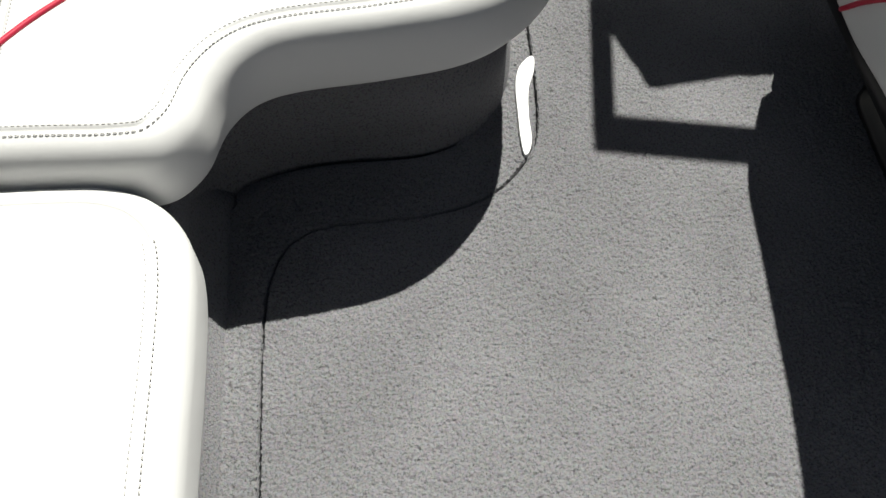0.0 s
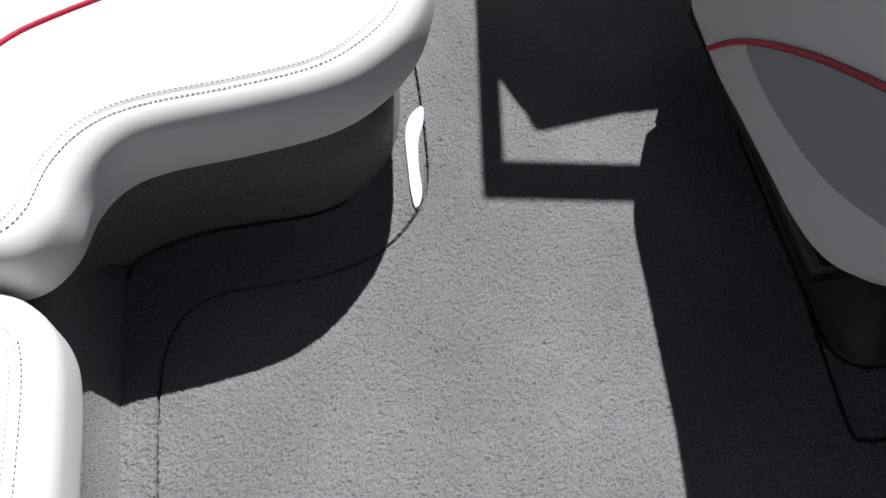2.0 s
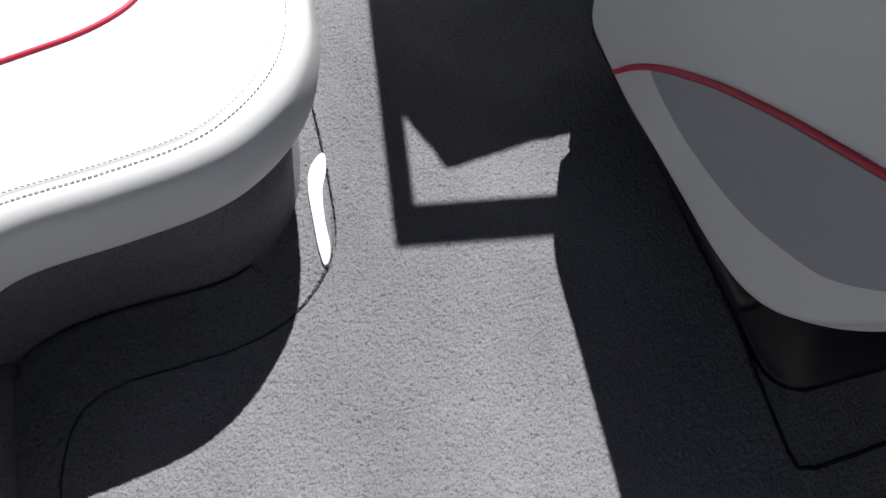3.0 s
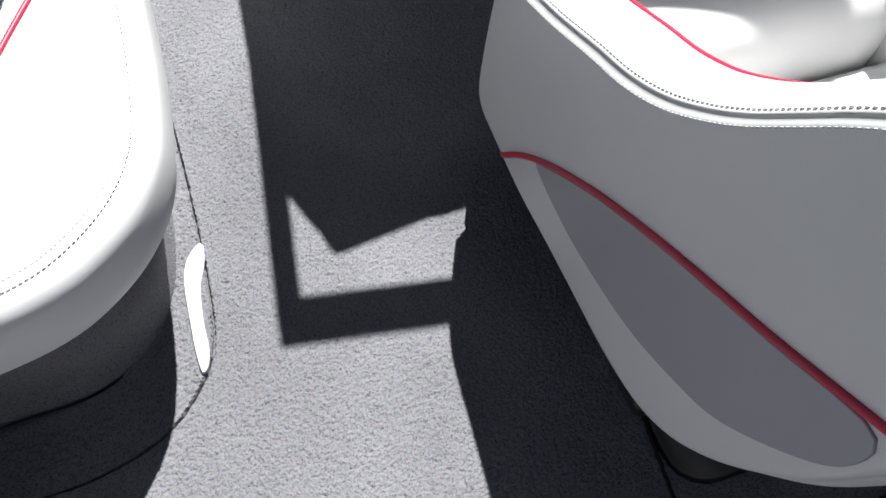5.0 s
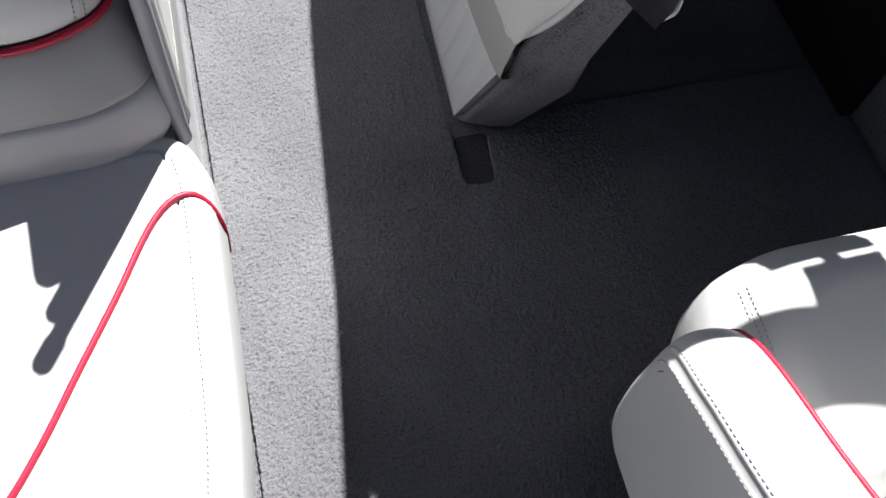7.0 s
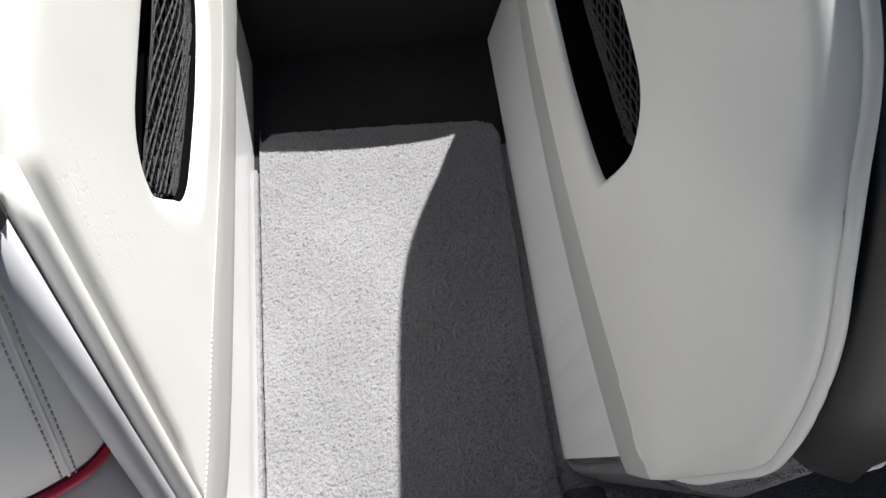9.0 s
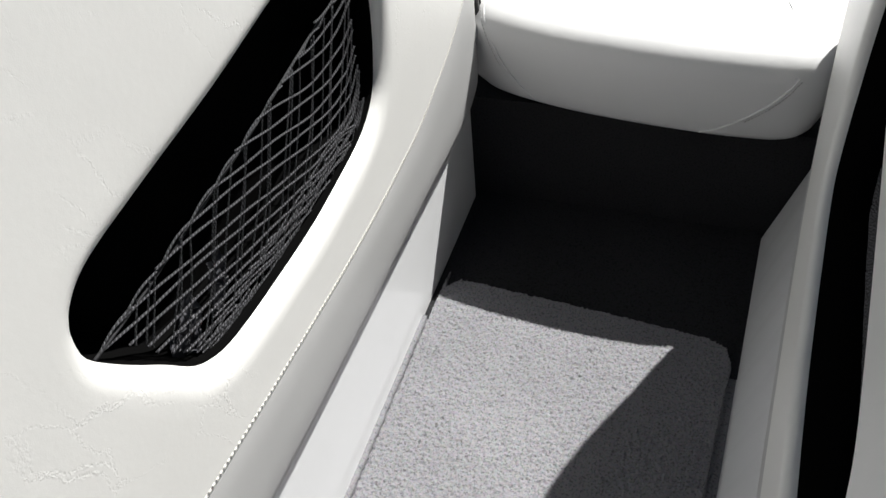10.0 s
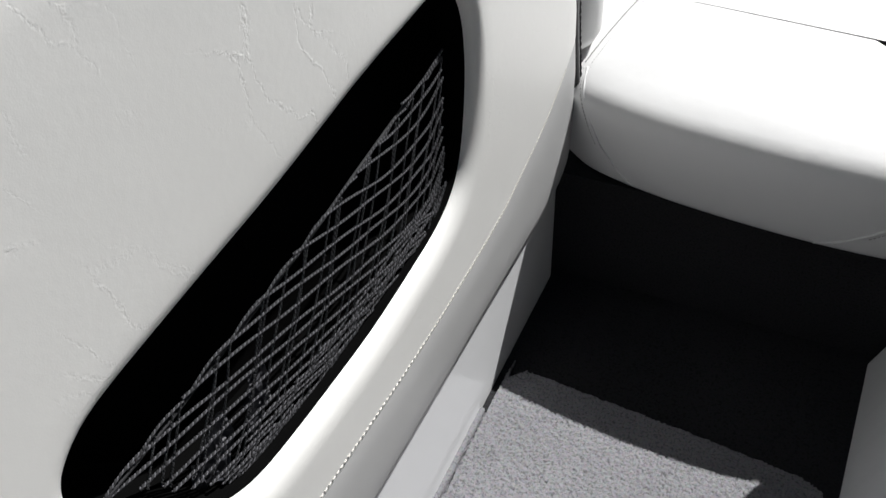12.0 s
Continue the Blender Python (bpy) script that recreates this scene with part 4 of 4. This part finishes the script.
FRONTC = [Vector(p) for p in rounded([(0.455, -0.838, 0.08), (1.07, -0.838, 0.08), (1.07, -0.53, 0.08), (0.98, -0.465, 0.1), (0.60, -0.462, 0.1), (0.495, -0.495, 0.09), (0.445, -0.58, 0.09)], 0.05)]
front_rows = [(0.012, 0.24), (-0.006, 0.26), (-0.012, 0.30), (-0.013, 0.345), (-0.010, 0.39), (-0.002, 0.425), (0.012, 0.454), (0.032, 0.476), (0.055, 0.489), (0.08, 0.496), (0.105, 0.499)]
front_bolster = part("front_bolster", cushion(FRONTC, front_rows, flat), VINYL, chair)
bm = bmesh.new()
line = spline([(0.514, -0.528, 0.478), (0.509, -0.555, 0.487), (0.504, -0.60, 0.4925), (0.50, -0.66, 0.4935), (0.497, -0.73, 0.4935)], 40)
for s in (-0.005, 0.005):
    stitches(bm, line, (0, 0.1, 1), side=s)
ob = part("stitching", bm, GREY_THREAD, front_bolster, "double row of grey stitching")
ob.location = (0, 0, 0)
BACK = [Vector(p) for p in rounded([(-1.20, 0.34), (-1.19, 0.40), (-1.26, 0.70), (-1.36, 1.08), (-1.46, 1.11), (-1.56, 1.02), (-1.56, 0.65), (-1.40, 0.36)], 0.05)]
part("backrest", cushion(BACK, [(0.02, 0.0), (0, 0.03), (0, 0.6), (0.02, 0.64)], across(0.44)), VINYL, chair)
PED = [Vector(p) for p in rounded([(0.475, -1.395), (1.04, -1.395), (1.04, -0.80), (0.475, -0.80)], 0.06)]
plate = [Vector(p) for p in rounded([(0.362, -1.30), (1.16, -1.30), (1.16, -0.604), (0.35, -0.604), (0.35, -0.70)], 0.015)]
part("seat_base", cushion(plate, [(0.01, 0.165), (0, 0.175), (0, 0.235)], flat), BLACK, chair, "black seat base plate")
ped = part("pedestal", cushion(PED, [(-0.03, 0.0), (-0.02, 0.012), (0.0, 0.02), (0.02, 0.20), (0.02, 0.25)], flat), BLACK, chair, "black moulded pedestal")

# ---- bow seat ----
bow = thing("bow_bench", "white vinyl bow bench cushion over a carpeted riser darkened for its shade", "bench")
BOW = plan_ring([(-0.33, 1.56), (-0.285, 1.475), (-0.235, 1.424), (-0.17, 1.395), (-0.05, 1.368), (0.09, 1.352), (0.20, 1.346), (0.29, 1.347), (0.35, 1.354), (0.39, 1.375), (0.412, 1.415), (0.425, 1.455), (0.47, 1.485)], [(0.62, 1.55), (0.62, 2.15), (-0.66, 2.15), (-0.42, 1.7)], 80)
BOW_ROWS = [(0.035, 0.256), (0.012, 0.261), (0.0, 0.276), (-0.012, 0.31), (-0.026, 0.36), (-0.034, 0.41), (-0.032, 0.432), (-0.022, 0.448), (-0.005, 0.460), (0.03, 0.474), (0.07, 0.488), (0.11, 0.502), (0.15, 0.515), (0.18, 0.522), (0.21, 0.526), (0.24, 0.528)]
bow_cushion = part("cushion", cushion(BOW, BOW_ROWS, flat), VINYL, bow)


def on_front(x, z):
    """The point of the bow cushion's front face at x and z."""
    for (a, za), (b, zb) in zip(BOW_ROWS, BOW_ROWS[1:]):
        if za <= z <= zb:
            d = a + (b - a) * (z - za) / (zb - za)
            p = min(inset(BOW, d)[:80], key=lambda q: abs(q.x - x))
            return Vector((x, p.y - 0.001, z))


# welted seams that cut the front corners off
for pts in ([(-0.235, 0.466), (-0.222, 0.437), (-0.190, 0.365), (-0.155, 0.308), (-0.118, 0.272)], [(0.355, 0.425), (0.335, 0.39), (0.302, 0.349), (0.248, 0.296), (0.205, 0.268)]):
    line = spline([on_front(*p) for p in pts], 50)
    ob = part("seam", tube(bmesh.new(), line, 0.0026, 6), VINYL, bow_cushion, "white welted seam")
    ob.location = (0, 0, 0)
    bm = bmesh.new()
    stitches(bm, line[:30], (0, -0.9, 0.4), length=0.005, gap=0.002, r=0.0009, side=0.006)
    stitches(bm, line[:30], (0, -0.9, 0.4), length=0.005, gap=0.002, r=0.0009, side=-0.006)
    ob = part("stitching", bm, GREY_THREAD, bow_cushion, "grey stitching")
    ob.location = (0, 0, 0)
# seam that runs forward over the top
def on_top(x, y):
    """The point of the bow cushion's crowned top at x and y."""
    d = min((Vector((x, y)) - p).length for p in inset(BOW, 0.0))
    for (a, za), (b, zb) in zip(BOW_ROWS[7:], BOW_ROWS[8:]):
        if a <= d <= b:
            return Vector((x, y, za + (zb - za) * (d - a) / (b - a) + 0.0006))
    return Vector((x, y, BOW_ROWS[-1][1] + 0.0006))


line = [on_top(p.x, p.y) for p in spline([(-0.236, 1.447, 0), (-0.219, 1.52, 0), (-0.193, 1.62, 0), (-0.139, 1.811, 0)], 60)]
bm = bmesh.new()
for s in (-0.006, 0.006):
    stitches(bm, line, (0, 0, 1), length=0.005, gap=0.002, r=0.0009, side=s)
ob = part("stitching", bm, GREY_THREAD, bow_cushion, "grey stitching")
ob.location = (0, 0, 0)
# riser coloured near black for the shade below the cushion
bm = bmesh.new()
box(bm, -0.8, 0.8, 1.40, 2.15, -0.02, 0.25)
part("riser", bm, DARK_CARPET, bow, "carpeted riser with shade in its colour", smooth=False)

# upright pad where the bow backrest meets the port console
bm = bmesh.new()
rings = []
for k, (z, g) in enumerate(((0.474, 0.25), (0.478, 0.6), (0.488, 0.85), (0.51, 1.0), (0.62, 1.0), (0.78, 1.0), (0.95, 1.0), (0.97, 0.7))):
    rings.append([Vector((-0.30 + 0.068 * g * math.cos(a), 1.49 + 0.07 * g * math.sin(a), z)) for a in (2 * math.pi * j / 20 for j in range(20))])
loft(bm, rings)
part("side_pad", bm, VINYL, bow, "white vinyl upright side pad")

# gasket closing the port console against the bow cushion
EDGE = [(-0.250, 1.445, 0.30), (-0.249, 1.428, 0.37), (-0.248, 1.402, 0.47), (-0.248, 1.378, 0.57), (-0.248, 1.36, 0.67), (-0.25, 1.350, 0.8), (-0.252, 1.34, 0.92)]
part("gasket", tube(bmesh.new(), spline(EDGE, 40), 0.010), BLACK, port, "black rubber gasket")
part("gasket", tube(bmesh.new(), spline([(x - 0.006, y + 0.022, z) for x, y, z in EDGE], 40), 0.008), DARK_VINYL, port, "charcoal welt beside the gasket")
twist = []
for k, p in enumerate(spline(EDGE, 220)):
    twist.append(p + Vector((0.007 + 0.001 * math.cos(k * 1.3), 0.013 + 0.0013 * math.sin(k * 1.3), 0)))
part("lacing", tube(bmesh.new(), twist, 0.0022, 6), CORD, port, "dark twisted lacing cord")

# ---- windscreen over the helm ----
screen = thing("windscreen", "grey aluminium windscreen frame over the helm console", "windscreen")


def bar(a, b, w, d):
    """A flat bar from a to b, w across and d thick, with eased edges."""
    a, b = Vector(a), Vector(b)
    t = (b - a).normalized()
    side_v = t.cross(Vector((0, 0, 1))).normalized()
    over = side_v.cross(t)
    bm = bmesh.new()
    ringb = rounded([(-w / 2, -d / 2), (w / 2, -d / 2), (w / 2, d / 2), (-w / 2, d / 2)], 0.006, 3)
    loft(bm, [[p + side_v * q.x + over * q.y for q in ringb] for p in (a, b)])
    return bm


part("post", bar((0.368, 0.62, 1.12), (0.379, 0.125, 1.495), 0.046, 0.03), ALU, screen)
ring = [Vector(p) for p in rounded([(0.367, 0.176, 0.004), (0.353, 0.09, 0.004), (1.247, -0.064, 0.045), (1.247, 0.024, 0.045)], 0.01, 6)]
part("top_rail", cushion(ring, [(0.003, 1.485), (0, 1.488), (0, 1.512), (0.003, 1.515)], flat), ALU, screen)
# the mullion hangs from the rail, with a slit where its two leaves meet
for name, a, b, w in (("mullion", (0.996, 0.06, 1.49), (0.996, 0.117, 1.442), 0.132), ("hinge", (0.983, 0.115, 1.443), (0.983, 0.125, 1.435), 0.03), ("mullion", (0.975, 0.125, 1.435), (0.975, 0.46, 1.15), 0.175)):
    part(name, bar(a, b, w, 0.022), ALU, screen)
# side frame that curves aft from the rail
line = spline([(0.84, 0.0, 1.497), (0.92, -0.012, 1.497), (1.0, -0.035, 1.497), (1.1, -0.072, 1.497), (1.2, -0.12, 1.497), (1.285, -0.175, 1.497), (1.345, -0.245, 1.497), (1.39, -0.325, 1.497)], 40)
bm = bmesh.new()
rings = []
for k in range(40):
    t = (line[min(k + 1, 39)] - line[max(k - 1, 0)]).normalized()
    n = Vector((-t.y, t.x, 0))
    g = 0.05 - 0.014 * k / 39
    rings.append([line[k] + n * q.x + Vector((0, 0, q.y)) for q in rounded([(-g, -0.011), (g, -0.011), (g, 0.011), (-g, 0.011)], 0.006, 3)])
loft(bm, rings)
part("side_frame", bm, ALU, screen)
